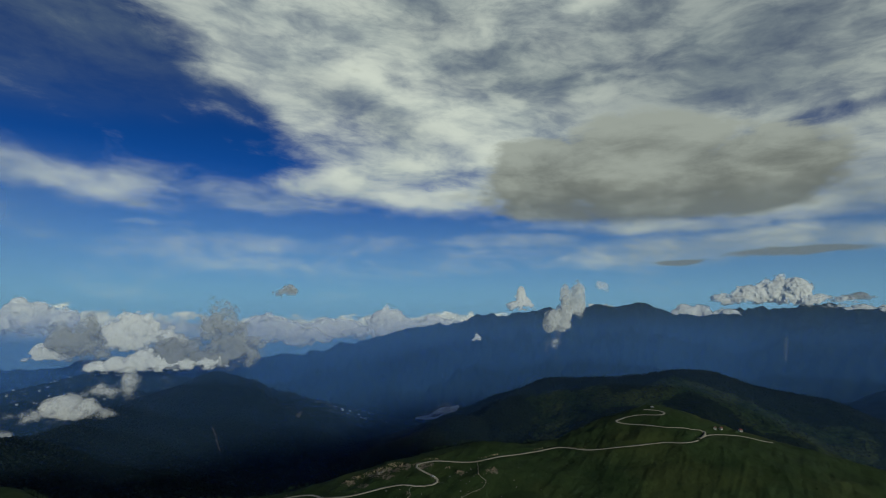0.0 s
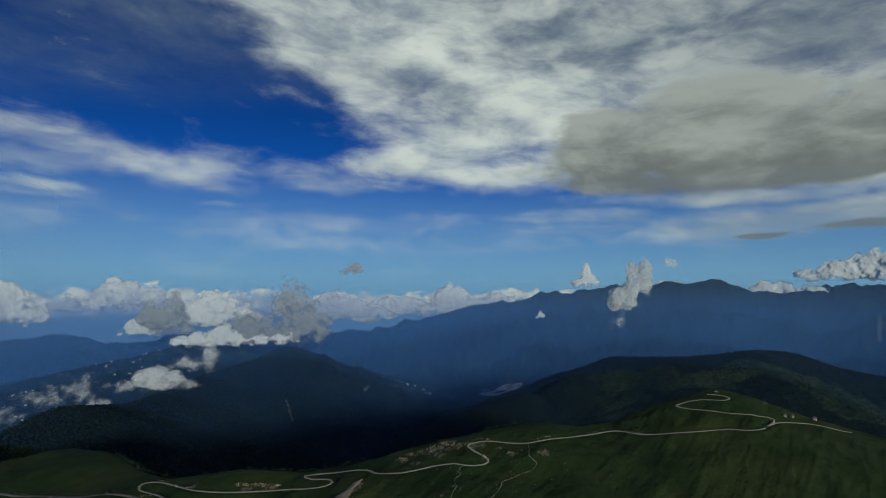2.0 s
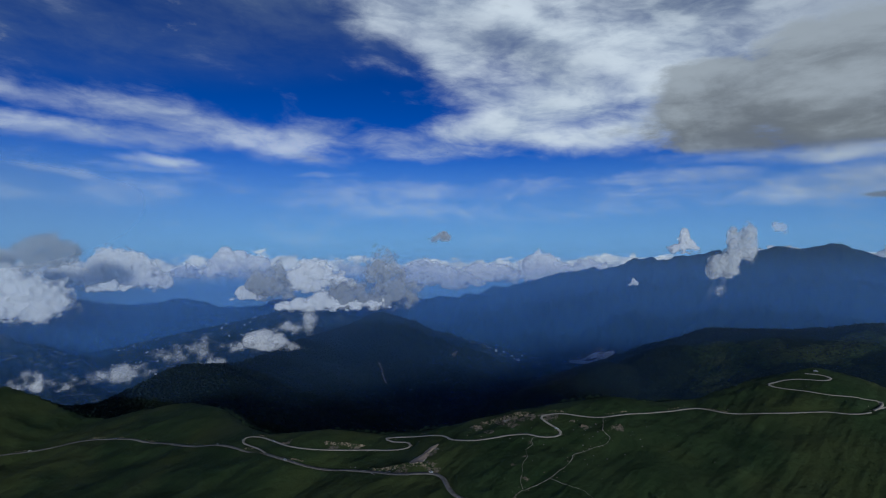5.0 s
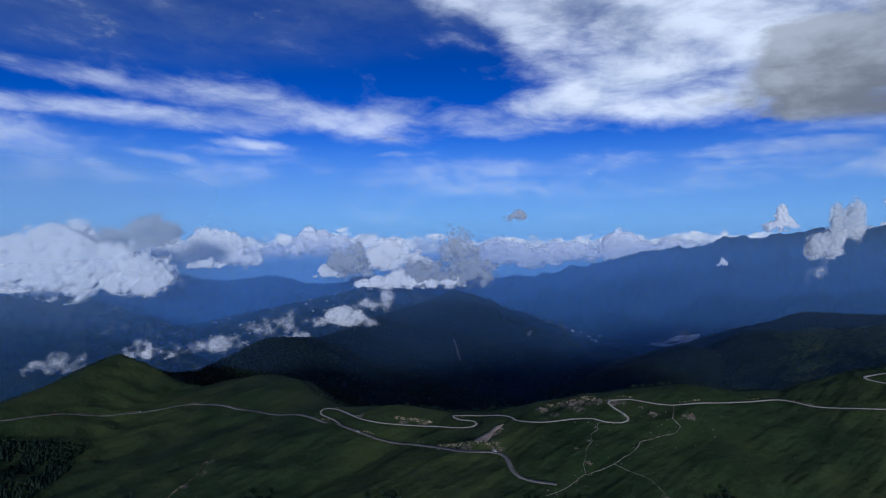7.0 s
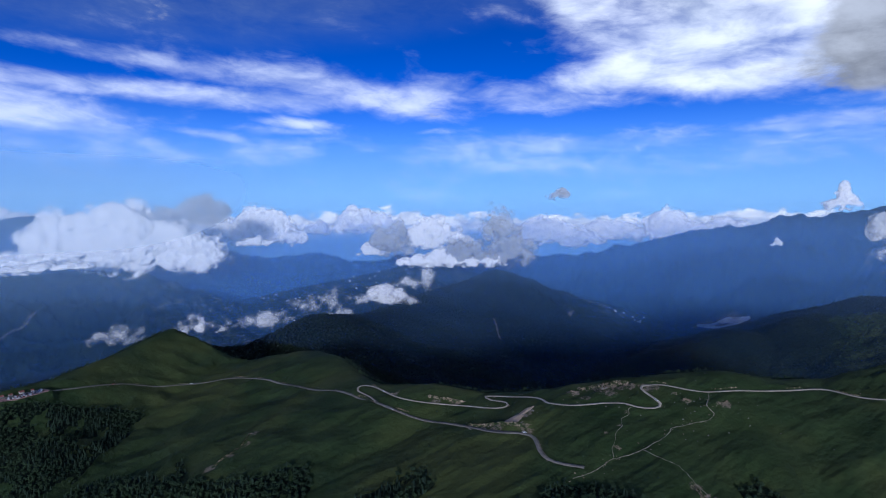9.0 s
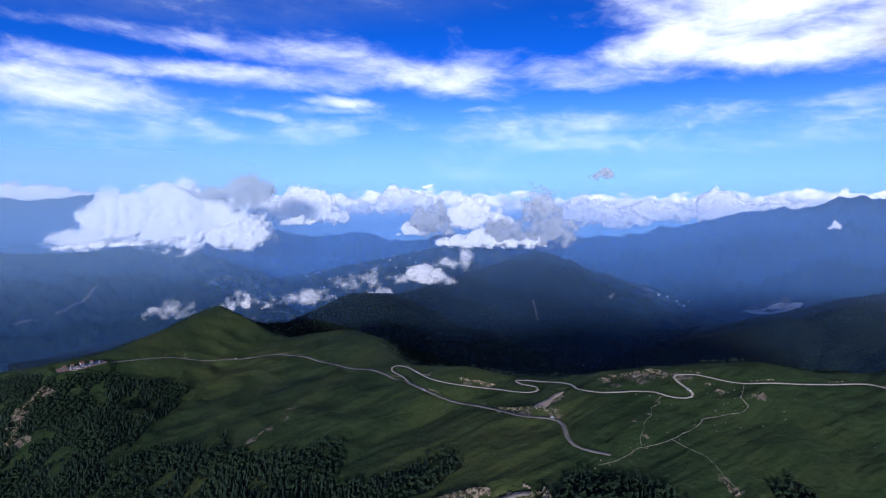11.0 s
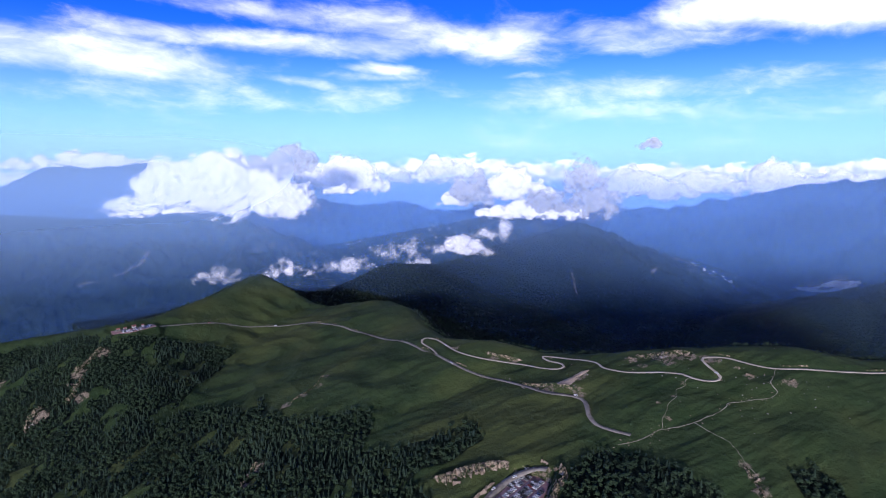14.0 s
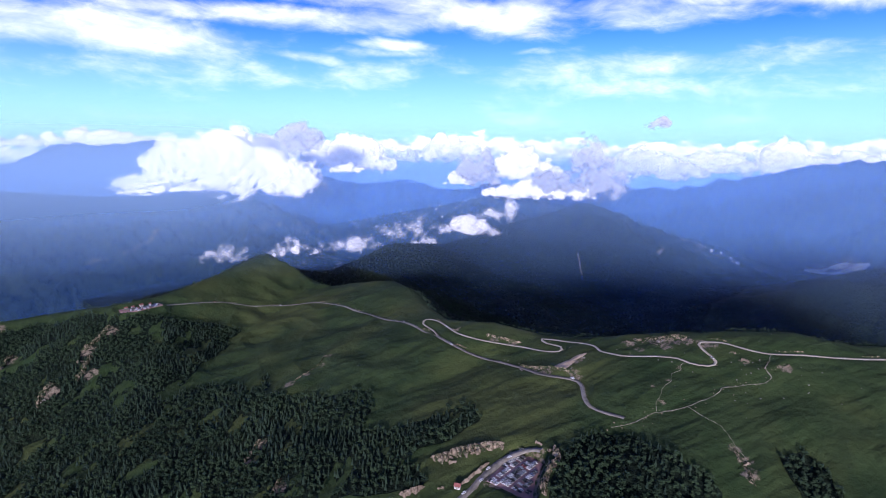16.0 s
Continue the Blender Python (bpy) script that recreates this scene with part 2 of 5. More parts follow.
# Crest lines: x, y, z of each bend, the fall to the right-hand side and to the left-hand side of the line, the crest's roundness
# and how deeply the flanks are cut by gullies.
RIDGES = {
    # the grassy ridge with the road, from the spur beyond the car park to the summit with the loops
    "home": ([(-1110, 60, -10), (-1006, 209, 38), (-966, 287, 44), (-855, 342, 68), (-862, 424, 65), (-917, 565, 66), (-956, 683, 70)], 0.42, 0.9, 26, 14),
    "home_mid": ([(-956, 683, 70), (-901, 716, 24), (-802, 731, 8), (-723, 759, 30), (-645, 765, 54), (-560, 722, 66), (-473, 664, 64), (-380, 606, 76),
                  (-292, 607, 91), (-216, 614, 88), (-144, 627, 98), (-69, 645, 114), (-12, 654, 131), (51, 669, 137)], 0.22, 0.62, 24, 8),
    "home_right": ([(51, 669, 137), (110, 700, 126), (170, 745, 128), (235, 772, 153), (291, 772, 169), (360, 787, 146), (469, 746, 121), (559, 703, 101),
                    (760, 600, 40)], 0.30, 0.55, 24, 8),
    "lot_spur": ([(-69, 645, 112), (-112, 540, 80), (-110, 450, 74), (-170, 412, 64), (-232, 372, 44), (-330, 300, 14)], 0.30, 0.22, 26, 5),
    "wood_hump": ([(40, 560, 100), (10, 440, 92), (-45, 385, 86), (20, 330, 84), (90, 240, 60)], 0.35, 0.45, 30, 6),
    "right_rib": ([(120, 690, 124), (190, 560, 96), (240, 420, 70), (260, 250, 30)], 0.32, 0.32, 40, 6),
    "left_hump": ([(-700, 330, 24), (-600, 270, 4), (-497, 215, -6), (-400, 120, -40)], 0.40, 0.45, 40, 12),
    # forested ridge behind, with its knob and the tall dark hill
    "dark": ([(-956, 683, 50), (-1000, 830, -4), (-1036, 960, -32), (-1106, 1273, -14), (-1216, 1665, -95), (-1310, 2037, -122), (-1339, 2309, -112),
              (-1295, 2656, -103), (-1185, 2876, -48), (-898, 2993, -170), (-576, 2922, -279), (-347, 2736, -371)], 0.42, 0.75, 60, 40),
    "dark_rib": ([(-1185, 2850, -70), (-1040, 2560, -190), (-916, 2326, -290), (-700, 1800, -400)], 0.36, 0.36, 70, 40),
    # the broad hill across the valley to the right
    "broad": ([(-310, 1657, -300), (-151, 1838, -142), (60, 1890, -66), (153, 1913, -80), (285, 2009, -6), (426, 2091, 38), (614, 1940, 50), (818, 1923, 91), (972, 2017, 78),
               (1136, 1981, 27), (1317, 1923, -2), (1485, 1850, -63), (1800, 1700, -160)], 0.46, 0.6, 60, 24),
    "broad_rib": ([(614, 1940, 46), (560, 1600, -40), (520, 1300, -110)], 0.34, 0.34, 60, 18),
    "right_far": ([(2250, 2450, 10), (1900, 2200, -70), (1700, 1850, -170)], 0.45, 0.45, 50, 25),
    # high range on the skyline
    "range": ([(-1130, 4337, -112), (-664, 4492, 14), (-299, 4585, 84), (80, 4590, 150), (415, 4581, 238), (520, 4560, 226), (800, 4520, 262), (1191, 4443, 303), (1400, 4400, 300), (1546, 4332, 330),
               (1758, 4250, 246), (2277, 3996, 232), (2458, 3768, 200), (2778, 3408, 132), (3300, 3000, 150)], 0.80, 0.6, 60, 70),
    "range_back": ([(1921, 4421, 244), (2400, 4180, 285), (2754, 3956, 322), (3041, 3714, 284), (3600, 3200, 300)], 0.6, 0.6, 60, 50),
    # hills to the left
    "left": ([(-3218, 692, 62), (-3101, 1090, 6), (-2990, 1330, 2), (-2942, 1467, 12), (-2897, 1750, -20), (-2828, 2012, -146), (-2667, 2190, -280)], 0.48, 0.5, 50, 60),
    "left_far": ([(-4680, -500, 60), (-4700, 300, 110), (-4680, 700, 70), (-4640, 1014, 86), (-4570, 1378, 226), (-4390, 1930, 238), (-4200, 2250, 40)], 0.6, 0.6, 60, 50),
    "hazy": ([(-4182, 2110, -130), (-4020, 2400, -60), (-3876, 2636, -110), (-3640, 2930, -50), (-3403, 3221, -130), (-3100, 3500, -95), (-2811, 3741, -185), (-2500, 3960, -120), (-2200, 4180, -190), (-1850, 4330, -110), (-1580, 4466, -90), (-1130, 4420, -120)], 0.5, 0.5, 50, 50),
    "terraced": ([(-2721, 2173, -266), (-2408, 2587, -186), (-2132, 2870, -123), (-1903, 3045, -61), (-1679, 3262, -93), (-1034, 3414, -242), (-682, 3490, -310), (-238, 3528, -419)], 0.40, 0.5, 60, 55),
}
FLOOR = -470.0


def ridge_height(x, y, line, right, left, round_, cut, gully):
    best = np.full(x.shape, -1e4)
    for (x0, y0, z0), (x1, y1, z1) in zip(line[:-1], line[1:]):
        ex, ey = x1 - x0, y1 - y0
        t = np.clip(((x - x0) * ex + (y - y0) * ey) / (ex * ex + ey * ey + 1e-9), 0, 1)
        px, py = x - x0 - t * ex, y - y0 - t * ey
        d = np.hypot(px, py)
        side = np.where(ex * py - ey * px > 0, left, right)
        fall = side * (np.sqrt(d * d + round_ * round_) - round_)
        best = np.maximum(best, z0 + t * (z1 - z0) - fall - cut * gully * np.clip((d - 0.4 * round_) / (3.5 * round_), 0, 1))
    return best


def along(x, y, line):
    """Distance to a line, and how far along it (in pieces) the nearest place is."""
    best, where = np.full(x.shape, 1e9), np.zeros(x.shape)
    for i in range(len(line) - 1):
        (x0, y0), (x1, y1) = line[i], line[i + 1]
        ex, ey = x1 - x0, y1 - y0
        t = np.clip(((x - x0) * ex + (y - y0) * ey) / (ex * ex + ey * ey + 1e-9), 0, 1)
        d = np.hypot(x - x0 - t * ex, y - y0 - t * ey)
        hit = d < best
        best, where = np.where(hit, d, best), np.where(hit, i + t, where)
    return best, where


NEAR_RIDGES = ("home", "home_mid", "home_right", "lot_spur", "wood_hump", "right_rib", "left_hump")
HOME_CREST = np.array([p for name in ("home", "home_mid", "home_right") for p in RIDGES[name][0]], float)
HOME_LINE = HOME_CREST[:, :2]


def beyond_home(x, y):
    """Metres beyond the crest of the home ridge, negative on the near side, and the height of the crest there."""
    d, s = along(x, y, HOME_LINE)
    i = np.clip(s.astype(int), 0, len(HOME_LINE) - 2)
    e = HOME_LINE[i + 1] - HOME_LINE[i]
    side = np.sign(e[..., 0] * (y - HOME_LINE[i, 1]) - e[..., 1] * (x - HOME_LINE[i, 0]))
    return d * side, np.interp(s, np.arange(len(HOME_CREST)), HOME_CREST[:, 2])


def behind_home(x, y):
    return beyond_home(x, y)[0]


def raw_height(x, y):
    x, y = np.asarray(x, float), np.asarray(y, float)
    wx, wy = 40 * fractal(x / 420, y / 420, 3, 0.5, 11), 40 * fractal(x / 420, y / 420, 3, 0.5, 23)
    r = np.hypot(x, y)
    warp = np.clip((r - 900) / 900, 0, 1)
    gx, gy = x + warp * wx, y + warp * wy
    near = np.clip(1 - (r - 1100) / 500, 0, 1)
    gully = near * (0.27 + 1.15 * np.abs(swell(x / 75, y / 75, 5)) + 0.25 * swell(x / 32, y / 32, 6)) \
        + (1 - near) * (1.0 - fractal(gx / 330, gy / 330, 5, 0.52, 31, True))
    # beyond the crest of the home ridge the land drops steeply into the valley
    back, crest = beyond_home(x, y)
    drop = crest - 0.85 * (np.sqrt(np.maximum(back, 0) ** 2 + 18.0 ** 2) - 18.0) - 10 * gully * np.clip(back / 90, 0, 1)
    total_ = np.zeros(x.shape)
    soft = np.clip(r / 60, 9, 30)
    top = np.full(x.shape, FLOOR) + 30 * fractal(x / 600, y / 600, 4, 0.5, 3)
    layers = [top]
    for name, (line, a, b, c, cut) in RIDGES.items():
        h = ridge_height(x, y, line, a, b, c, cut, gully)
        layers.append(np.where(back > 0, np.minimum(h, drop), h) if name in NEAR_RIDGES else h)
    peak = np.max(layers, axis=0)
    for h in layers:
        total_ += np.exp(np.clip((h - peak) / soft, -30, 0))
    z = peak + soft * np.log(total_) * 0.6
    # knobs and spurs along the far crests
    z = z + smooth_step(r, 3950, 4300) * (44 * fractal(gx / 330, gy / 330, 5, 0.6, 71, True) - 12)
    # shallow ribs that run down the near slopes
    ribs = fractal((0.83 * x - 0.55 * y) / 15, (0.55 * x + 0.83 * y) / 105, 3, 0.55, 45)
    z = z + near * smooth_step(back, 5, -25) * 1.7 * ribs
    return z + np.clip(r / 900, 0.4, 3) * 1.1 * fractal(x / 46, y / 46, 4, 0.55, 41)


# ---------------------------------------------------------------- roads, car parks and woods as lines on the plan
def spline(points, step=6.0):
    """A smooth line through the points, cut into short pieces."""
    p = [np.array(q, float) for q in points]
    p = [2 * p[0] - p[1]] + p + [2 * p[-1] - p[-2]]
    out = []
    for a, b, c, d in zip(p[:-3], p[1:-2], p[2:-1], p[3:]):
        n = max(2, int(np.linalg.norm(c - b) / step))
        for t in np.arange(n) / n:
            out.append(0.5 * (2 * b + (c - a) * t + (2 * a - 5 * b + 4 * c - d) * t * t + (3 * b - a - 3 * c + d) * t ** 3))
    return np.array(out + [p[-2]])


ROAD_MAIN = spline([(-836, 336), (-831, 359), (-828, 399), (-820, 444), (-812, 504), (-803, 526), (-776, 586), (-714, 630), (-638, 625), (-497, 601), (-366, 560), (-301, 536),
                    (-254, 534), (-196, 524), (-158, 511), (-127, 515), (-113, 509), (-98, 484), (-86, 473), (-71, 470), (-52, 470)])
ROAD_LOT = spline([(-97, 396), (-105, 395), (-113, 391), (-121, 380), (-125, 365), (-127, 345), (-128, 326), (-136, 300), (-160, 270)])
ROAD_LOOP = spline([(-344, 553), (-368, 570), (-397, 583), (-404, 598), (-386, 600), (-356, 586), (-317, 564), (-271, 564), (-228, 575), (-192, 570), (-172, 575), (-176, 587), (-198, 591), (-210, 602),
                    (-178, 603), (-136, 592), (-121, 577), (-94, 571), (-62, 580), (-39, 582), (-26, 577), (-9, 580), (-4, 590), (-22, 606), (-27, 618), (-8, 625), (11, 622),
                    (38, 621), (70, 633), (104, 656), (144, 692), (177, 678), (228, 670), (270, 675), (290, 668), (313, 676), (335, 706), (318, 707), (282, 705), (258, 717), (232, 733),
                    (240, 741), (264, 743), (289, 733), (298, 740), (294, 748), (276, 754)])
ROAD_END = spline([(316, 680), (345, 705), (379, 716), (430, 722)])
TRAIL = spline([(40, 619), (40, 592), (46, 583), (43, 574), (29, 566), (12, 552), (10, 539), (-9, 509), (-31, 492), (-43, 468), (-58, 452)], 3.0)
TRAIL_SIDE = spline([(-9, 509), (0, 504), (10, 498), (24, 494), (35, 482), (44, 472), (51, 464)], 3.0)
TRAIL_DOWN = spline([(-26, 578), (-32, 571), (-31, 562), (-36, 553), (-33, 540), (-36, 526), (-34, 514), (-35, 504), (-31, 494)], 3.0)
LOT = [(-121, 389), (-104, 394), (-92, 390), (-86, 366), (-75, 342), (-120, 345)]
LOT_FAR = [(-846, 334), (-836, 352), (-832, 392), (-816, 392), (-815, 350), (-828, 330)]
WOODS = [
    [(-1080, 90), (-972, 201), (-956, 243), (-894, 291), (-823, 321), (-803, 387), (-758, 450), (-727, 478), (-687, 428), (-644, 360), (-608, 315), (-584, 353), (-508, 360), (-516, 390),
     (-449, 372), (-386, 376), (-361, 408), (-334, 414), (-301, 387), (-288, 358), (-256, 368), (-223, 411), (-199, 444), (-179, 418), (-188, 368), (-204, 337), (-165, 325), (-168, 312), (-210, 286),
     (-225, 274), (-388, 170), (-560, 60)],
    [(-79, 404), (-76, 423), (-64, 441), (-41, 449), (-4, 437), (28, 432), (41, 420), (30, 330), (-62, 320), (-66, 345), (-72, 375)],
    [(65, 483), (83, 502), (100, 484), (115, 465), (110, 430), (92, 440), (76, 464)],
]
BROAD_GRASS = [(283, 1927), (412, 1975), (583, 1870), (784, 1870), (978, 1800), (1378, 1760), (1139, 1441), (1011, 1485), (896, 1599), (813, 1729), (733, 1750), (620, 1690), (492, 1727), (311, 1708), (218, 1802)]
SCREES = [(-190, 523, 6), (-176, 520, 6), (-160, 520, 9), (-146, 530, 10), (-137, 546, 8), (-135, 556, 5), (-130, 526, 8), (-122, 520, 6), (-66, 612, 14), (-48, 618, 12), (-100, 604, 9), (-31, 506, 5), (-45, 524, 4), (-20, 612, 8),
          (-469, 461, 8), (-455, 438, 7), (-453, 410, 8), (-455, 385, 9), (-330, 574, 7), (-265, 572, 8), (-240, 578, 8), (49, 464, 7), (55, 452, 8), (39, 474, 6), (55, 600, 8), (20, 600, 7), (-24, 620, 9), (-14, 616, 7), (-82, 590, 7), (-57, 600, 8), (-78, 618, 10), (-56, 624, 10), (-40, 616, 8), (-88, 574, 5), (-33, 566, 4), (-36, 540, 4),
          (-800, 305, 11), (-782, 264, 12), (-736, 250, 11), (-742, 203, 12), (-902, 196, 11), (-984, 205, 9), (-376, 292, 9), (-360, 270, 8), (-290, 258, 9)]


def inside(x, y, poly):
    """Signed distance to the rim of a closed line: positive within."""
    d = np.full(x.shape, 1e9)
    odd = np.zeros(x.shape, bool)
    for (x0, y0), (x1, y1) in zip(poly, poly[1:] + poly[:1]):
        ex, ey = x1 - x0, y1 - y0
        t = np.clip(((x - x0) * ex + (y - y0) * ey) / (ex * ex + ey * ey + 1e-9), 0, 1)
        d = np.minimum(d, np.hypot(x - x0 - t * ex, y - y0 - t * ey))
        if y0 != y1:
            odd ^= ((y0 > y) != (y1 > y)) & (x < x0 + (y - y0) * ex / ey)
    return np.where(odd, d, -d)


def profile(line):
    """The level of a road along its line: the land's, with the bumps taken out."""
    z = raw_height(line[:, 0], line[:, 1])
    w = np.array([1, 2, 3, 4, 3, 2, 1.0])
    pad = np.concatenate([np.repeat(z[:1], 3), z, np.repeat(z[-1:], 3)])
    return np.convolve(pad, w / w.sum(), "valid")


ROADS = [(ROAD_MAIN, 2.4), (ROAD_LOOP, 1.7), (ROAD_END, 1.5), (ROAD_LOT, 2.7)]
LEVELS = [profile(line) for line, _ in ROADS]


def lot_level(x, y):
    return 68.0 + 0.08 * (x + 103) + 0.04 * (y - 366)


LOT_FAR_LEVEL = float(raw_height(np.array([-830.0]), np.array([362.0]))[0])


def height_at(x, y):
    x, y = np.asarray(x, float), np.asarray(y, float)
    z = raw_height(x, y)
    near = np.nonzero((x > -900) & (x < 480) & (y > 240) & (y < 800))[0]
    px, py, pz = x[near], y[near], z[near]
    for (line, half), level in zip(ROADS, LEVELS):
        d, s = along(px, py, line)
        w = smooth_step(d, half + 9, half + 2)
        pz = pz + w * (np.interp(s, np.arange(len(level)), level) - 0.45 - pz)
    w = smooth_step(inside(px, py, LOT), -7, -1)
    pz = pz + w * (lot_level(px, py) - 0.4 - pz)
    w = smooth_step(inside(px, py, LOT_FAR), -12, -1)
    pz = pz + w * (LOT_FAR_LEVEL - 0.4 - pz)
    z[near] = pz
    return z


def land_cover(x, y, z):
    """How wooded, how bare and how much tilled the land is."""
    n = fractal(x / 60, y / 60, 4, 0.5, 61)
    rough = fractal(x / 160, y / 160, 4, 0.5, 62)
    back = behind_home(x, y)
    wood = smooth_step(back + 14 * n, 10, 28)
    left_wood = smooth_step(x, -1000, -1060)
    wood = np.maximum(wood, left_wood)
    for w in WOODS:
        wood = np.maximum(wood, smooth_step(inside(x, y, w) + 9 * n, -4, 4))
    # grassy gullies run down through the slope forest
    gap = fractal((x + 0.7 * y) / 40 + 0.4 * n, (y - 0.7 * x) / 85, 5, 0.6, 66) + 0.12 * n
    wood = wood * (1 - 0.92 * smooth_step(gap, 0.27, 0.40) * (y < 470) * (back < 0) * (x < -200))
    grass = smooth_step(inside(x, y, BROAD_GRASS) + 110 * rough, -30, 30)
    wood = wood * (1 - 0.53 * grass * (y > 1200))
    wood = np.maximum(wood, (y < 60) * smooth_step(rough, -0.1, 0.1))
    field = smooth_step(x, -1150, -1500) * smooth_step(y, 1400, 1800) * smooth_step(np.hypot(x, y), 4000, 3700) * smooth_step(np.hypot(x, y), 2200, 2500)
    field = np.maximum(field, smooth_step(np.hypot(x + 670, y - 3420), 420, 160))
    bare = np.zeros_like(x)
    for cx, cy, r in SCREES:
        bare = np.maximum(bare, smooth_step(np.hypot(x - cx, y - cy), r * 1.5, r * 0.5))
    for line, half in ROADS:
        bare = np.maximum(bare, 0.75 * smooth_step(along(x, y, line)[0], half + 3, half + 0.5))
    bare = np.maximum(bare, smooth_step(inside(x, y, LOT), -9, -2))
    bare = np.maximum(bare, smooth_step(inside(x, y, LOT_FAR), -5, 0))
    # landslips on the far slopes and the gravel of the river bed
    for x0, y0, x1, y1, r in ((-990, 2400, -890, 2240, 7), (-700, 2790, -712, 2720, 10), (-2692, 1186, -2592, 981, 10), (-2620, 960, -2640, 828, 9), (-150, 3845, 40, 3862, 46), (2300, 3640, 2240, 3560, 14), (-200, 3800, -120, 3790, 9)):
        bare = np.maximum(bare, smooth_step(along(x, y, [(x0, y0), (x1, y1)])[0], r * 1.5, r * 0.4))
    return wood, bare, field

# ---------------------------------------------------------------- materials
def material(name):
    mat = bpy.data.materials.new(name)
    mat.use_nodes = True
    return mat, Nodes(mat.node_tree)


def finish(k, shader, bump=None, strength=0.5, distance=1.0):
    if bump is not None:
        b = k.add("ShaderNodeBump")
        b.inputs["Strength"].default_value, b.inputs["Distance"].default_value = strength, distance
        k.put(b.inputs["Height"], bump)
        k.tree.links.new(b.outputs[0], shader.inputs["Normal"])
    k.put(k.add("ShaderNodeOutputMaterial").inputs["Surface"], shader.outputs[0])


def principled(k, color, rough=0.9, spec=0.2, metal=0.0):
    p = k.add("ShaderNodeBsdfPrincipled")
    k.put(p.inputs["Base Color"], (*color, 1.0) if isinstance(color, tuple) and len(color) == 3 else color)
    k.put(p.inputs["Roughness"], rough)
    p.inputs["Specular IOR Level"].default_value, p.inputs["Metallic"].default_value = spec, metal
    return p


def place(k):
    return k.add("ShaderNodeNewGeometry").outputs["Position"]


def surface(name, dark, light, grain, rough=0.9, spec=0.2, bump=0.4, deep=0.3, metal=0.0):
    """A plain material that varies between two colours at two sizes of grain."""
    mat, k = material(name)
    at = place(k)
    big, fine = k.noise(at, 1.0 / (grain * 9), 3), k.noise(at, 1.0 / grain, 6, 0.6)
    f = k.step(k.m("ADD", k.m("MULTIPLY", big, 0.5), k.m("MULTIPLY", fine, 0.5)), 0.34, 0.66)
    finish(k, principled(k, k.mix(f, dark, light), rough, spec, metal), fine, bump, deep)
    return mat


def ground_material():
    mat, k = material("mountain_ground")
    at = place(k)

    def attr(name):
        n = k.add("ShaderNodeAttribute")
        n.attribute_name = name
        return n.outputs["Fac"]
    wood, bare, field = attr("wood"), attr("bare"), attr("field")
    huge, big = k.noise(at, 0.006, 4, 0.55), k.noise(at, 0.025, 5, 0.6)
    mid, fine = k.noise(at, 0.11, 6, 0.62), k.noise(at, 0.7, 5, 0.65)
    grass = k.mix(k.step(big, 0.32, 0.68), (0.022, 0.042, 0.0145), (0.038, 0.062, 0.022))
    grass = k.mix(k.m("MULTIPLY", k.step(mid, 0.45, 0.72), 0.6), grass, (0.023, 0.039, 0.015))
    # broad yellowish patches: sunlit spots of the slope put into the grass colour
    grass = k.mix(k.m("MULTIPLY", k.step(huge, 0.46, 0.64), 0.55), grass, (0.074, 0.086, 0.027))
    trees = k.mix(k.step(mid, 0.3, 0.7), (0.005, 0.011, 0.008), (0.012, 0.022, 0.012))
    trees = k.mix(k.m("MULTIPLY", k.step(huge, 0.42, 0.65), 0.5), trees, (0.019, 0.029, 0.014))
    earth = k.mix(k.step(fine, 0.3, 0.7), (0.13, 0.10, 0.07), (0.30, 0.245, 0.18))
    plots = k.mix(k.step(k.noise(k.v("MULTIPLY", at, (1.0, 1.0, 4.0)), 0.034, 2, 0.45), 0.47, 0.55), (0.018, 0.030, 0.016), (0.105, 0.10, 0.078))
    edge = k.step(k.m("ADD", wood, k.m("MULTIPLY", k.m("SUBTRACT", mid, 0.5), 0.5)), 0.42, 0.58)
    color = k.mix(edge, grass, trees)
    color = k.mix(k.m("MULTIPLY", field, k.step(k.noise(at, 0.012, 5, 0.65), 0.45, 0.62)), color, plots)
    patch = k.step(k.m("ADD", k.m("MULTIPLY", bare, 0.85), k.m("MULTIPLY", k.m("SUBTRACT", k.noise(at, 0.17, 8, 0.78), 0.5), 3.4)), 0.62, 0.98)
    color = k.mix(patch, color, earth)
    relief = k.m("ADD", k.m("MULTIPLY", mid, 1.0), k.m("MULTIPLY", fine, 0.25))
    canopy = k.m("ADD", relief, k.m("MULTIPLY", k.m("MULTIPLY", edge, mid), 3.5))
    finish(k, principled(k, color, 0.95, 0.1), canopy, 0.7, 3.0)
    return mat


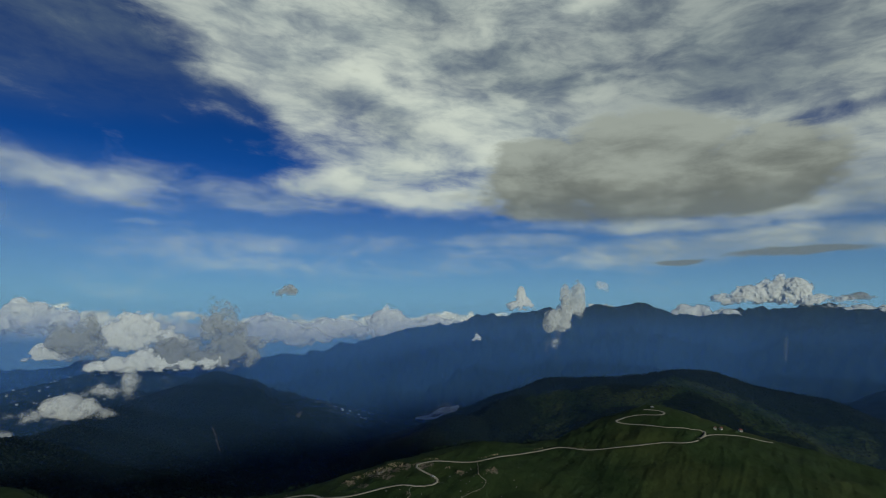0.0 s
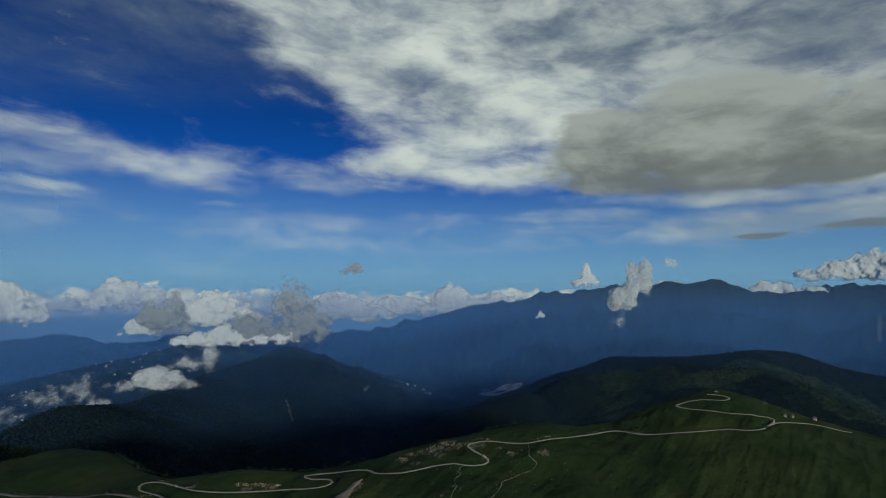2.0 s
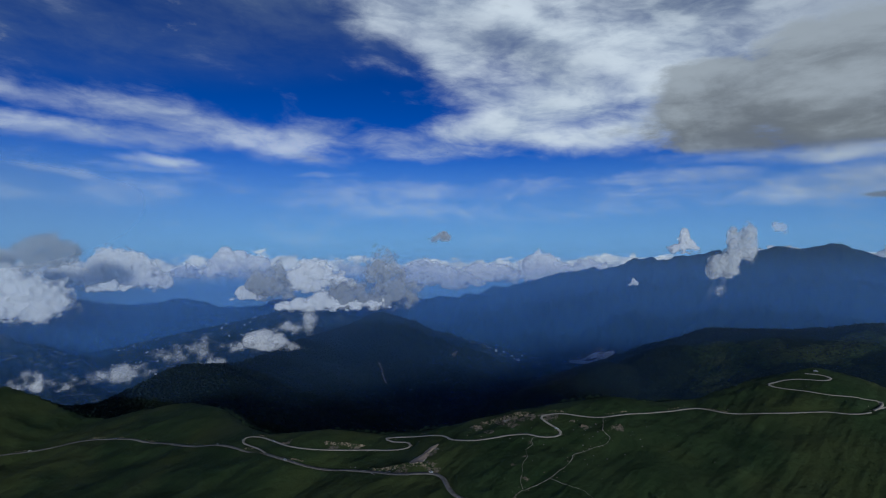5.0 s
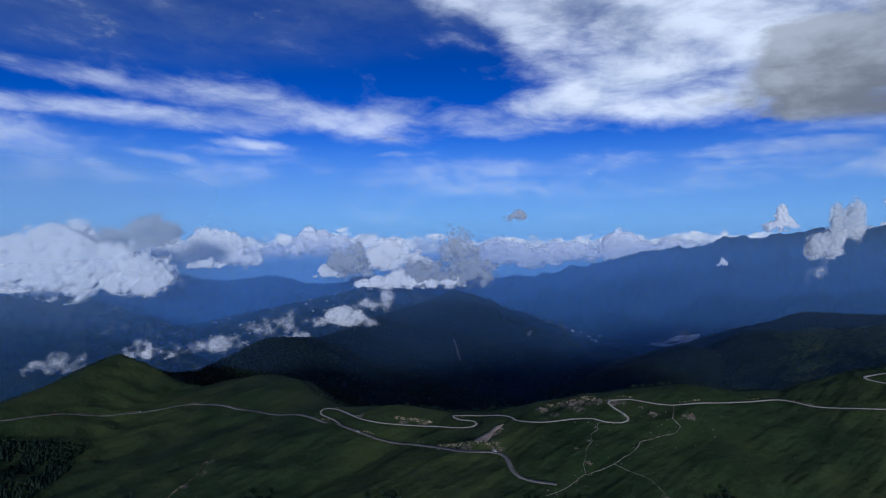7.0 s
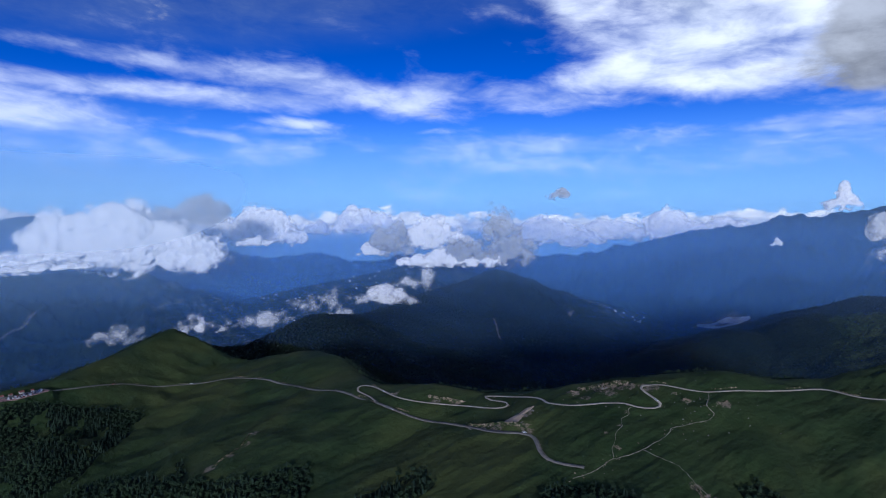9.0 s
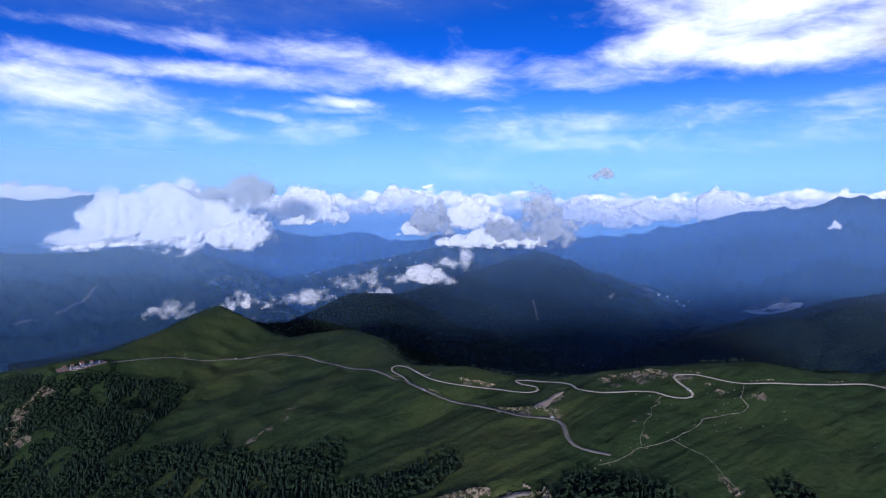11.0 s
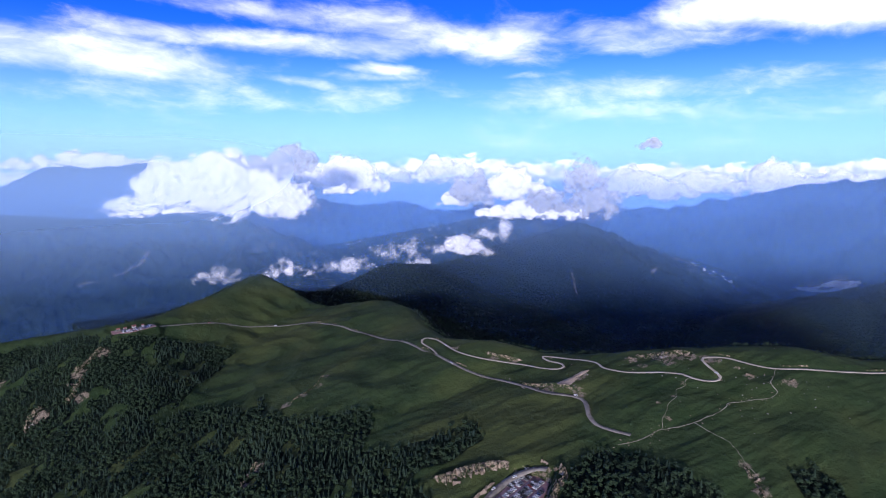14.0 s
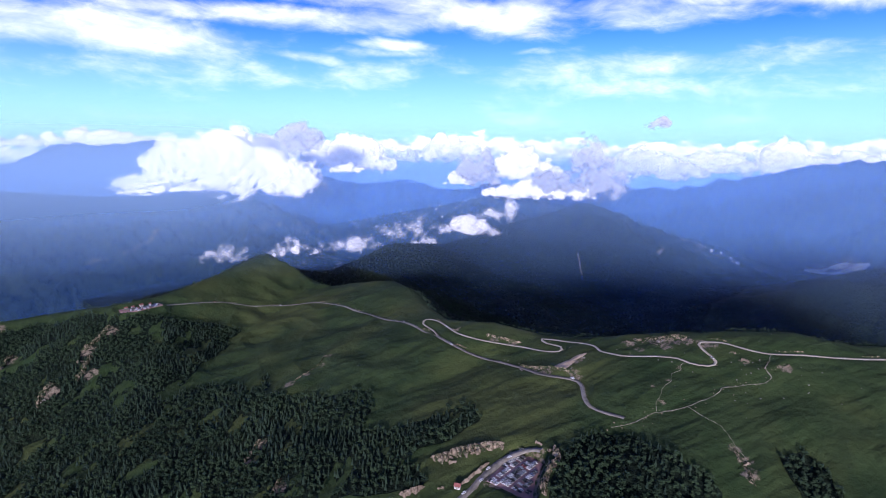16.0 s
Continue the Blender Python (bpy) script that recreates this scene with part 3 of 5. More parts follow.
def cloud_material(name, tone, thick, lo, hi, size=0.02, fray=1.8):
    """Cloud that scatters light on all sides, frayed by noise where its body thins out."""
    mat, k = material(name)
    at = place(k)
    color = k.mix(k.step(k.noise(at, 0.006, 6, 0.6), 0.3, 0.7), tuple(c * 0.93 for c in tone), tone)
    d, t = k.add("ShaderNodeBsdfDiffuse"), k.add("ShaderNodeBsdfTranslucent")
    body, clear, over = k.add("ShaderNodeMixShader"), k.add("ShaderNodeBsdfTransparent"), k.add("ShaderNodeMixShader")
    b = k.add("ShaderNodeBump")
    b.inputs["Strength"].default_value, b.inputs["Distance"].default_value = 0.35, 14.0
    k.put(b.inputs["Height"], k.noise(at, 0.03, 7, 0.62))
    # light wanders through the drops, so that the shading is softer than the shape
    bent = k.v("NORMALIZE", k.v("ADD", k.v("SCALE", b.outputs[0], None, 0.66), (0.09, -0.22, 0.28)))
    for q in (d, t):
        k.put(q.inputs["Color"], color)
        k.put(q.inputs["Normal"], bent)
    body.inputs[0].default_value = 0.08
    k.tree.links.new(d.outputs[0], body.inputs[1])
    k.tree.links.new(t.outputs[0], body.inputs[2])
    dense = k.add("ShaderNodeAttribute")
    dense.attribute_name = "dense"
    n = k.noise(k.v("MULTIPLY", at, (1.0, 1.0, 1.2)), size, 6, 0.55, 0.15)
    f = k.m("ADD", dense.outputs["Fac"], k.m("MULTIPLY", k.m("SUBTRACT", n, 0.5), fray))
    k.put(over.inputs[0], k.step(f, lo, hi, 0.0, thick))
    k.tree.links.new(clear.outputs[0], over.inputs[1])
    k.tree.links.new(body.outputs[0], over.inputs[2])
    k.put(k.add("ShaderNodeOutputMaterial").inputs["Surface"], over.outputs[0])
    return mat


def haze_sheet_material(name, density, low, high, clear_az=0.0, full_az=0.0, tone=(0.22, 0.41, 0.92), left=1.7, sink=(-700, -600), least=0.0):
    """Tinted see-through sheet in place of haze light, denser low down and gone above a height."""
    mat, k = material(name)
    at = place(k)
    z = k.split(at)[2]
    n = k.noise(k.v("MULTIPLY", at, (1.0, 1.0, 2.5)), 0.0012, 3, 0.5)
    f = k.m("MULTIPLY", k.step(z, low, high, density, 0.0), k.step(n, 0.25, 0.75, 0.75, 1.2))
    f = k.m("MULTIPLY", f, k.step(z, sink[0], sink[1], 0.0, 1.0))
    # thicker to the left
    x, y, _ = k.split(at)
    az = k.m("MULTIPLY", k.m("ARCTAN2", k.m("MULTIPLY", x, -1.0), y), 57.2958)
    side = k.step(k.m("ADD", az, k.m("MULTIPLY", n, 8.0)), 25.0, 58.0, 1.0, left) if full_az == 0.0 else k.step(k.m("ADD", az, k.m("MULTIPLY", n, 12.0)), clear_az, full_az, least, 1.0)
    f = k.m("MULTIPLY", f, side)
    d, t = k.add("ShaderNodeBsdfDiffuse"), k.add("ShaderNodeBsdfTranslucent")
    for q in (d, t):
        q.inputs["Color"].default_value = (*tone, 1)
        # fixed normal, so the sheet takes light alike whichever way the curtain bends
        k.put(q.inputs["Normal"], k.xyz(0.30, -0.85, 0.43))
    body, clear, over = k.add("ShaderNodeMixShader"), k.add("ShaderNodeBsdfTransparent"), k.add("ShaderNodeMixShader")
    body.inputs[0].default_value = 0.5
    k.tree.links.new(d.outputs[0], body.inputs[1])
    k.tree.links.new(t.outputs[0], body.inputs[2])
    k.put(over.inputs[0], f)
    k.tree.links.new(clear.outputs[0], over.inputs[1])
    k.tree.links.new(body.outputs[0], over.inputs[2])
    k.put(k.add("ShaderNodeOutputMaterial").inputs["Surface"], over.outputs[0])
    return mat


GROUND = ground_material()
CLOUD_WHITE = cloud_material("cloud_white", (0.95, 0.95, 0.95), 1.0, 0.10, 0.95, 0.024, 2.3)
# darker copy of the white cloud, with the shade in its tone
CLOUD_SHADED = cloud_material("cloud_shaded", (0.44, 0.455, 0.48), 0.80, 0.16, 1.0, 0.015, 2.8)
PLUME = cloud_material("cloud_plume", (0.70, 0.71, 0.73), 0.88, 0.24, 1.15, 0.017, 2.8)
VAPOUR = cloud_material("cloud_vapour", (0.92, 0.93, 0.95), 0.52, 0.30, 1.35, 0.018, 3.2)
MIST = cloud_material("cloud_mist", (0.95, 0.95, 0.96), 0.72, 0.22, 1.10, 0.016, 2.6)

# ---------------------------------------------------------------- helpers for meshes
def mesh_of(name, verts, faces, mat, smooth=True):
    me = bpy.data.meshes.new(name)
    verts, faces = np.asarray(verts, np.float32), np.asarray(faces, np.int32)
    n = faces.shape[1]
    me.vertices.add(len(verts))
    me.vertices.foreach_set("co", verts.ravel())
    me.loops.add(faces.size)
    me.loops.foreach_set("vertex_index", faces.ravel())
    me.polygons.add(len(faces))
    me.polygons.foreach_set("loop_start", np.arange(0, faces.size, n, dtype=np.int32))
    me.polygons.foreach_set("use_smooth", np.full(len(faces), smooth))
    me.update(calc_edges=True)
    if mat:
        me.materials.append(mat)
    return me


def part(name, bm, mat, parent, label=""):
    """Links a bmesh as one mesh object under a thing or a part."""
    me = bpy.data.meshes.new(name)
    bm.to_mesh(me)
    bm.free()
    me.materials.append(mat)
    ob = new(name, me)
    ob.parent = parent
    return tagged(ob, label) if label else ob


# ---------------------------------------------------------------- the land, one sheet to the horizon
def build_land():
    fine = np.arange(-47, 90, 0.12)
    az = np.radians(np.concatenate([np.arange(-180, -47, 1.9), fine, np.arange(90.1, 179.9, 1.9)]))
    rr = np.concatenate([np.geomspace(3, 160, 16)[:-1], np.geomspace(160, 4880, 470)])
    A, R = np.meshgrid(az, rr)
    x, y = 30 - np.sin(A) * R, np.cos(A) * R
    z = height_at(x.ravel(), y.ravel())
    n, m = A.shape
    verts = np.column_stack([x.ravel(), y.ravel(), z])
    i, j = np.meshgrid(np.arange(n - 1), np.arange(m), indexing="ij")
    j2 = (j + 1) % m
    faces = np.stack([i * m + j, (i + 1) * m + j, (i + 1) * m + j2, i * m + j2], -1).reshape(-1, 4)
    faces = faces[:, ::-1]
    # close the middle below the first ring
    verts = np.vstack([verts, [30, 0, z[:m].mean()]])
    hub = np.full(m, n * m)
    ring = np.arange(m)
    lone = np.stack([ring, hub, (ring + 1) % m], -1)
    me = mesh_of("ground", verts, np.vstack([np.column_stack([faces[:, 0], faces[:, 1], faces[:, 2]]), np.column_stack([faces[:, 0], faces[:, 2], faces[:, 3]]), lone]), GROUND)
    wood, bare, field = land_cover(verts[:, 0], verts[:, 1], verts[:, 2])
    for name, values in (("wood", wood), ("bare", bare), ("field", field)):
        a = me.attributes.new(name, "FLOAT", "POINT")
        a.data.foreach_set("value", np.asarray(values, np.float32))
    return tagged(new("ground", me), "green mountain ridges and forested valleys reaching the horizon", "mountain land", kind="structure")


build_land()

# ---------------------------------------------------------------- haze sheets in the valleys
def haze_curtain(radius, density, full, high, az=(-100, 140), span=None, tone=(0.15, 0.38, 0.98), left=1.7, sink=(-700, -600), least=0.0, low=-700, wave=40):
    """A long curved tinted sheet in place of haze across a valley; its distance may change with the heading."""
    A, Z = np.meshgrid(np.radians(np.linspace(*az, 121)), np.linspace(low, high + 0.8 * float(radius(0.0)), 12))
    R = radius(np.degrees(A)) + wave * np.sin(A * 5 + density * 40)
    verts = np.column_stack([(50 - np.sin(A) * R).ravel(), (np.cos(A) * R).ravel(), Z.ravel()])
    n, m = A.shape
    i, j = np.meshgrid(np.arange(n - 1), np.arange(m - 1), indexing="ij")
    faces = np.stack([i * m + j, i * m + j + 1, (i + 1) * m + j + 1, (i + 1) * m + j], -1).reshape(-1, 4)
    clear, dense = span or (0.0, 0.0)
    me = mesh_of("haze", verts, faces, haze_sheet_material("valley_haze_sheet", density, full, high, clear, dense, tone, left, sink, least))
    return tagged(new("haze", me), "blue tinted sheet added in place of haze in the valley air", "haze", kind="stuff")


# added blue sheets, one behind another, pale the far valleys with distance
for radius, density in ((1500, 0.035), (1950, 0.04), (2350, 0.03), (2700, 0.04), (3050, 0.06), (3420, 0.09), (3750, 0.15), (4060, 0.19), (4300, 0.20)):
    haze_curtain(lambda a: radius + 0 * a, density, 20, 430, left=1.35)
# an added sheet of thin mist that pales the land as the flight climbs
haze_curtain(lambda a: 300 + 0 * a, 0.50, 342, 372, span=(36, 62), tone=(0.44, 0.67, 1.0), sink=(262, 338), least=0.42, low=250, wave=8)


# ---------------------------------------------------------------- clouds
def icosphere(level):
    bm = bmesh.new()
    bmesh.ops.create_icosphere(bm, subdivisions=level, radius=1.0)
    v = np.array([q.co[:] for q in bm.verts])
    f = np.array([[q.index for q in p.verts] for p in bm.faces])
    bm.free()
    return v, f


def billow(u, w, size, seed):
    """Puffy relief: rounded bulges with creases between them."""
    out, amp, f = np.zeros(u.shape), 1.0, 1.0 / size
    for o in range(4):
        out += amp * (0.36 - np.abs(swell(u * f + 3.7 * o, w * f - 1.3 * o, seed + o))) * 1.6
        amp, f = amp * 0.52, f * 2.1
    return out


def cloud(x, y, z, wide, deep, tall, lobes, mat, label, seed, lean=0.0, name="cloud", heads=16, cell=4.0, thin=0.22, foot=-0.16):
    """A closed body heaped up from rounded heads of three sizes; wide runs across the line of sight from the origin. It is dense in its middle and thins out to its rim and its foot."""
    rng = np.random.RandomState(seed)
    away = math.atan2(-x, y)
    across, ahead = np.array([math.cos(away), math.sin(away), 0]), np.array([-math.sin(away), math.cos(away), 0])
    balls = []
    for i in range(lobes):
        u = (i + rng.uniform(0.2, 0.8)) / lobes * 2 - 1
        high = rng.uniform(0.42, 1.0) * (1 - 0.55 * abs(u) ** 1.5)
        rx = min(wide / lobes * rng.uniform(1.1, 2.0), tall * 0.7)
        rz = 0.5 * tall * high
        c = (u * (wide * 0.5 - 0.4 * rx) + lean * (high - 0.6) * tall, -0.5 * tall + rz + rng.uniform(0.0, 0.16) * tall, rng.uniform(-0.3, 0.3) * deep)
        balls.append((*c, rx * 0.86, rz * 0.9, min(rx, deep)))
        for _ in range(heads):
            a, r = rng.uniform(-0.5, math.pi + 0.5), rng.uniform(0.25, 1.0)
            size = min(rx, rz) * rng.uniform(0.16, 0.40)
            h = (c[0] + math.cos(a) * rx * r * 0.86, c[1] + math.sin(a) * rz * r * 0.86, c[2] + math.sqrt(max(0.02, 1 - r * r)) * min(rx, deep) * 0.85)
            balls.append((*h, size * 1.15, size, size))
            for _ in range(6):
                b, q = rng.uniform(-0.4, math.pi + 0.4), rng.uniform(0.4, 1.0)
                small = size * rng.uniform(0.25, 0.5)
                balls.append((h[0] + math.cos(b) * size * q, h[1] + math.sin(b) * size * q, h[2] + math.sqrt(max(0.02, 1 - q * q)) * size * 0.8, small * 1.1, small, small))
    nu, nw = int(wide * 1.3 / cell) + 2, int(tall * 1.35 / cell) + 2
    us, ws = (np.arange(nu) - 0.5 * nu) * cell, (np.arange(nw) - 0.5 * nw) * cell
    front, thick = np.full((nw, nu), -0.3 * deep), np.zeros((nw, nu))
    for cu, cw, cd, ru, rw, rd in balls:
        i0, i1 = np.searchsorted(us, (cu - ru, cu + ru))
        j0, j1 = np.searchsorted(ws, (cw - rw, cw + rw))
        if i1 <= i0 or j1 <= j0:
            continue
        m = 1 - ((us[None, i0:i1] - cu) / ru) ** 2 - ((ws[j0:j1, None] - cw) / rw) ** 2
        bulge = np.sqrt(np.maximum(m, 0))
        front[j0:j1, i0:i1] = np.where(m > 0, np.maximum(front[j0:j1, i0:i1], 0.58 * (cd + bulge * rd)), front[j0:j1, i0:i1])
        thick[j0:j1, i0:i1] = np.maximum(thick[j0:j1, i0:i1], bulge * min(rw, ru))
    for _ in range(2):
        for axis in (0, 1):
            front = (np.roll(front, 1, axis) + 2 * front + np.roll(front, -1, axis)) / 4
            thick = (np.roll(thick, 1, axis) + 2 * thick + np.roll(thick, -1, axis)) / 4
    W, U = np.meshgrid(ws, us, indexing="ij")
    front = front + billow(U + seed * 31.0, W, 0.10 * tall + 8, seed) * (0.018 * tall + 3.0)
    dense = smooth_step(thick, 0.0, thin * min(tall, wide)) * smooth_step(W + 0.30 * tall * fractal(U / (0.4 * tall), W / (0.4 * tall), 3, 0.5, seed), -0.52 * tall, foot * tall)
    count = nu * nw
    spot = across[None] * U.reshape(-1, 1) + np.array([[0, 0, 1.0]]) * W.reshape(-1, 1)
    rear = np.minimum(0.45 * front, front - 0.5)
    verts = np.vstack([spot - ahead[None] * front.reshape(-1, 1), spot + ahead[None] * (rear + 0.3 * deep).clip(0.5).reshape(-1, 1)])
    i, j = np.meshgrid(np.arange(nw - 1), np.arange(nu - 1), indexing="ij")
    quad = np.stack([i * nu + j, i * nu + j + 1, (i + 1) * nu + j + 1, (i + 1) * nu + j], -1).reshape(-1, 4)
    quad = quad[(thick.ravel()[quad] > 0.5).all(axis=1)]
    me = mesh_of(name, verts, np.vstack([quad, quad[:, ::-1] + count]), mat)
    me.attributes.new("dense", "FLOAT", "POINT").data.foreach_set("value", np.tile(dense.ravel(), 2).astype(np.float32))
    ob = new(name, me)
    ob.location = (x, y, z)
    return tagged(ob, label, "cloud", kind="stuff")


WHITE, GREY, WISP = "white heaped cumulus cloud on the skyline", "cloud with shade put into its grey colour, rising in front of white ones", "thin white wisp of cloud drifting over the valley"
# heaped clouds: x, y, z of the middle, width, height
for i, (x, y, z, w, t) in enumerate((
        (-2860, 1639, 168, 960, 397), (-2975, 2671, 193, 628, 259), (-2631, 3398, 199, 675, 189), (-2667, 2410, 116, 226, 75), (-2035, 2836, 53, 190, 87), (-1751, 3141, 138, 433, 207), (-1427, 2794, 24, 560, 112),
        (-2763, 1267, 61, 367, 44), (-419, 4678, 143, 1500, 236), (-1305, 4302, 113, 706, 245), (-3122, 2324, 57, 367, 98), (-4582, 1527, 291, 1200, 131), (617, 4254, 372, 162, 162), (249, 3986, 89, 67, 54),
        (2489, 3983, 432, 760, 190), (2007, 4305, 295, 600, 129), (1315, 4553, 298, 397, 89), (2975, 3766, 321, 420, 110), (-2822, 1804, 277, 420, 210))):
    cloud(x, y, z, w * 1.15, min(110, 0.4 * w), t * 1.3, 3 + int(2.6 * w / t), CLOUD_WHITE, WHITE, 100 + i, heads=34, cell=3.0 if w < 500 else 4.0)
# grey clouds in front, their shade put into the colour
for i, (x, y, z, w, t, lean) in enumerate(((-2621, 1921, 327, 374, 210, 0.5), (-1226, 2951, 142, 418, 351, 0.3), (-1330, 2846, 78, 296, 197, -0.2), (-1118, 3838, 424, 142, 117, 0.3), (2869, 3720, 413, 177, 68, 0.0), (-1865, 2839, 168, 249, 284, 0.2))):
    cloud(x, y, z, w * 1.2, 0.25 * w, t * 1.3, 6, CLOUD_SHADED, GREY, 200 + i, lean, heads=10, cell=3.5, thin=0.3, foot=-0.3)
# vapour over the valleys
for i, (x, y, z, w, t, mat) in enumerate((
        (547, 2361, 340, 130, 190, PLUME), (512, 2345, 275, 100, 150, PLUME), (470, 2340, 180, 60, 170, VAPOUR), (664, 2335, 403, 91, 50, VAPOUR), (-1321, 1969, -64, 238, 85, MIST), (-1255, 2138, -14, 157, 109, VAPOUR),
        (-1862, 1095, -112, 138, 82, VAPOUR), (-1866, 1358, -138, 108, 88, MIST), (-1836, 1633, -155, 261, 99, VAPOUR), (-1505, 1879, -150, 112, 51, VAPOUR), (-1762, 2001, -120, 169, 141, VAPOUR))):
    cloud(x, y, z, w * (1.2 if mat is PLUME else 1.5), 0.3 * w, t * 1.4, 5 if mat is PLUME else 8, mat, WISP, 300 + i, 0.4, name="cloud_wisp", heads=8 if mat is PLUME else 5, cell=2.5, thin=0.24 if mat is PLUME else 0.42, foot=-0.34)

# ---------------------------------------------------------------- roads and paved places
ASPHALT = surface("worn_asphalt", (0.09, 0.085, 0.075), (0.27, 0.24, 0.20), 3.0, 0.85, 0.3, 0.2, 0.05)
TRACK = surface("pale_track", (0.30, 0.26, 0.20), (0.46, 0.41, 0.33), 1.5, 0.95, 0.1, 0.4, 0.1)
PATH_EARTH = surface("trodden_earth", (0.035, 0.045, 0.022), (0.36, 0.32, 0.25), 2.6, 0.95, 0.1, 0.5, 0.1)
PAVING = surface("pink_paving", (0.24, 0.14, 0.13), (0.34, 0.21, 0.19), 2.0, 0.85, 0.2, 0.2, 0.03)
PAINT = surface("white_road_paint", (0.55, 0.55, 0.53), (0.75, 0.75, 0.73), 0.8, 0.7, 0.3, 0.1, 0.02)
ROCK = surface("weathered_rock", (0.09, 0.07, 0.05), (0.30, 0.24, 0.18), 2.0, 0.95, 0.15, 0.9, 0.8)
ROCK_GREY = surface("grey_rock", (0.08, 0.075, 0.07), (0.27, 0.25, 0.22), 1.6, 0.95, 0.15, 0.9, 0.7)


def ribbon(name, line, level, half, mat, label, category, lift=0.0):
    """A road bed that follows a line: a crowned top with shoulders that run down into the land."""
    t = np.gradient(line, axis=0)
    t /= np.linalg.norm(t, axis=1)[:, None]
    side = np.column_stack([-t[:, 1], t[:, 0]])
    wobble = 1 + 0.28 * swell(line[:, 0] / 9, line[:, 1] / 9, 17) + 0.3 * swell(line[:, 0] / 31, line[:, 1] / 31, 18)
    rows = []
    for off, drop in ((-1.25, 1.3), (-1.0, 0.03), (0.0, 0.0), (1.0, 0.03), (1.25, 1.3)):
        p = line + side * (off * half * wobble)[:, None]
        rows.append(np.column_stack([p, level + lift - drop]))
    v = np.stack(rows, 1)
    n, m = v.shape[:2]
    i, j = np.meshgrid(np.arange(n - 1), np.arange(m - 1), indexing="ij")
    f = np.stack([i * m + j, i * m + j + 1, (i + 1) * m + j + 1, (i + 1) * m + j], -1).reshape(-1, 4)[:, ::-1]
    return tagged(new(name, mesh_of(name, v.reshape(-1, 3), f, mat)), label, category, kind="structure")


ribbon("road", ROAD_MAIN, LEVELS[0], 2.1, ASPHALT, "grey asphalt mountain road along the grassy slope", "road", 0.12)
ribbon("road_track", ROAD_LOOP, LEVELS[1], 1.25, TRACK, "pale unpaved track looping along the ridge", "track", 0.10)
ribbon("road_track_end", ROAD_END, LEVELS[2], 1.4, TRACK, "pale unpaved side track on the ridge", "track", 0.08)
ribbon("road_car_park", ROAD_LOT, LEVELS[3], 2.7, ASPHALT, "grey asphalt road passing the car park", "road", 0.12)
for name, line, half in (("path", TRAIL, 0.40), ("path_side", TRAIL_SIDE, 0.28), ("path_down", TRAIL_DOWN, 0.20)):
    line = line + 1.5 * np.column_stack([swell(line[:, 0] / 7, line[:, 1] / 7, 51), swell(line[:, 0] / 7, line[:, 1] / 7, 52)])
    ribbon(name, line, height_at(line[:, 0], line[:, 1]), half, PATH_EARTH, "narrow trodden footpath through the grass", "footpath", 0.25)


def slab(name, poly, level, mat, label, thick=1.2):
    bm = bmesh.new()
    top = [bm.verts.new((x, y, level(x, y))) for x, y in poly]
    low = [bm.verts.new((x, y, level(x, y) - thick)) for x, y in poly]
    top_face = bm.faces.new(top)
    for i in range(len(poly)):
        j = (i + 1) % len(poly)
        bm.faces.new((top[j], top[i], low[i], low[j]))
    bmesh.ops.recalc_face_normals(bm, faces=bm.faces)
    me = bpy.data.meshes.new(name)
    bm.to_mesh(me)
    bm.free()
    me.materials.append(mat)
    return tagged(new(name, me), label, "car park", kind="structure")


slab("pavement_car_park", LOT, lambda x, y: lot_level(x, y) + 0.05, PAVING, "pink paved car park cut into the spur")
slab("pavement_far_car_park", LOT_FAR, lambda x, y: LOT_FAR_LEVEL + 0.05, PAVING, "reddish paved car park on the far shoulder")


# ---------------------------------------------------------------- cars
def box(bm, x0, x1, y0, y1, z0, z1, inset=0.0, slide=0.0):
    """A box whose top is drawn in by inset at the ends and half as much at the sides."""
    low = [bm.verts.new(p) for p in ((x0, y0, z0), (x1, y0, z0), (x1, y1, z0), (x0, y1, z0))]
    i, s = inset, inset * 0.35
    up = [bm.verts.new(p) for p in ((x0 + i, y0 + s, z1), (x1 - i + slide, y0 + s, z1), (x1 - i + slide, y1 - s, z1), (x0 + i, y1 - s, z1))]
    bm.faces.new(low[::-1])
    bm.faces.new(up)
    for a in range(4):
        b = (a + 1) % 4
        bm.faces.new((low[a], low[b], up[b], up[a]))


def car_paint(name, color, metal=0.0):
    mat, k = material(name)
    f = k.noise(place(k), 0.8, 3)
    p = principled(k, k.mix(k.step(f, 0.3, 0.7), tuple(c * 0.85 for c in color), color), 0.28, 0.5, metal)
    p.inputs["Coat Weight"].default_value = 0.5
    finish(k, p)
    return mat


GLASS = surface("dark_car_glass", (0.015, 0.018, 0.02), (0.03, 0.035, 0.04), 1.0, 0.12, 0.6, 0.0, 0.01)
TYRE = surface("tyre_rubber", (0.012, 0.012, 0.012), (0.03, 0.03, 0.03), 0.3, 0.9, 0.2, 0.2, 0.01)
LAMP = surface("lamp_cover", (0.5, 0.5, 0.48), (0.7, 0.7, 0.68), 0.3, 0.2, 0.5, 0.0, 0.01)
BLUE_PAINTS = {"white": (0.78, 0.78, 0.77), "silver": (0.42, 0.43, 0.44), "black": (0.02, 0.02, 0.022), "red": (0.30, 0.02, 0.02), "blue": (0.03, 0.07, 0.22), "grey": (0.13, 0.13, 0.14)}


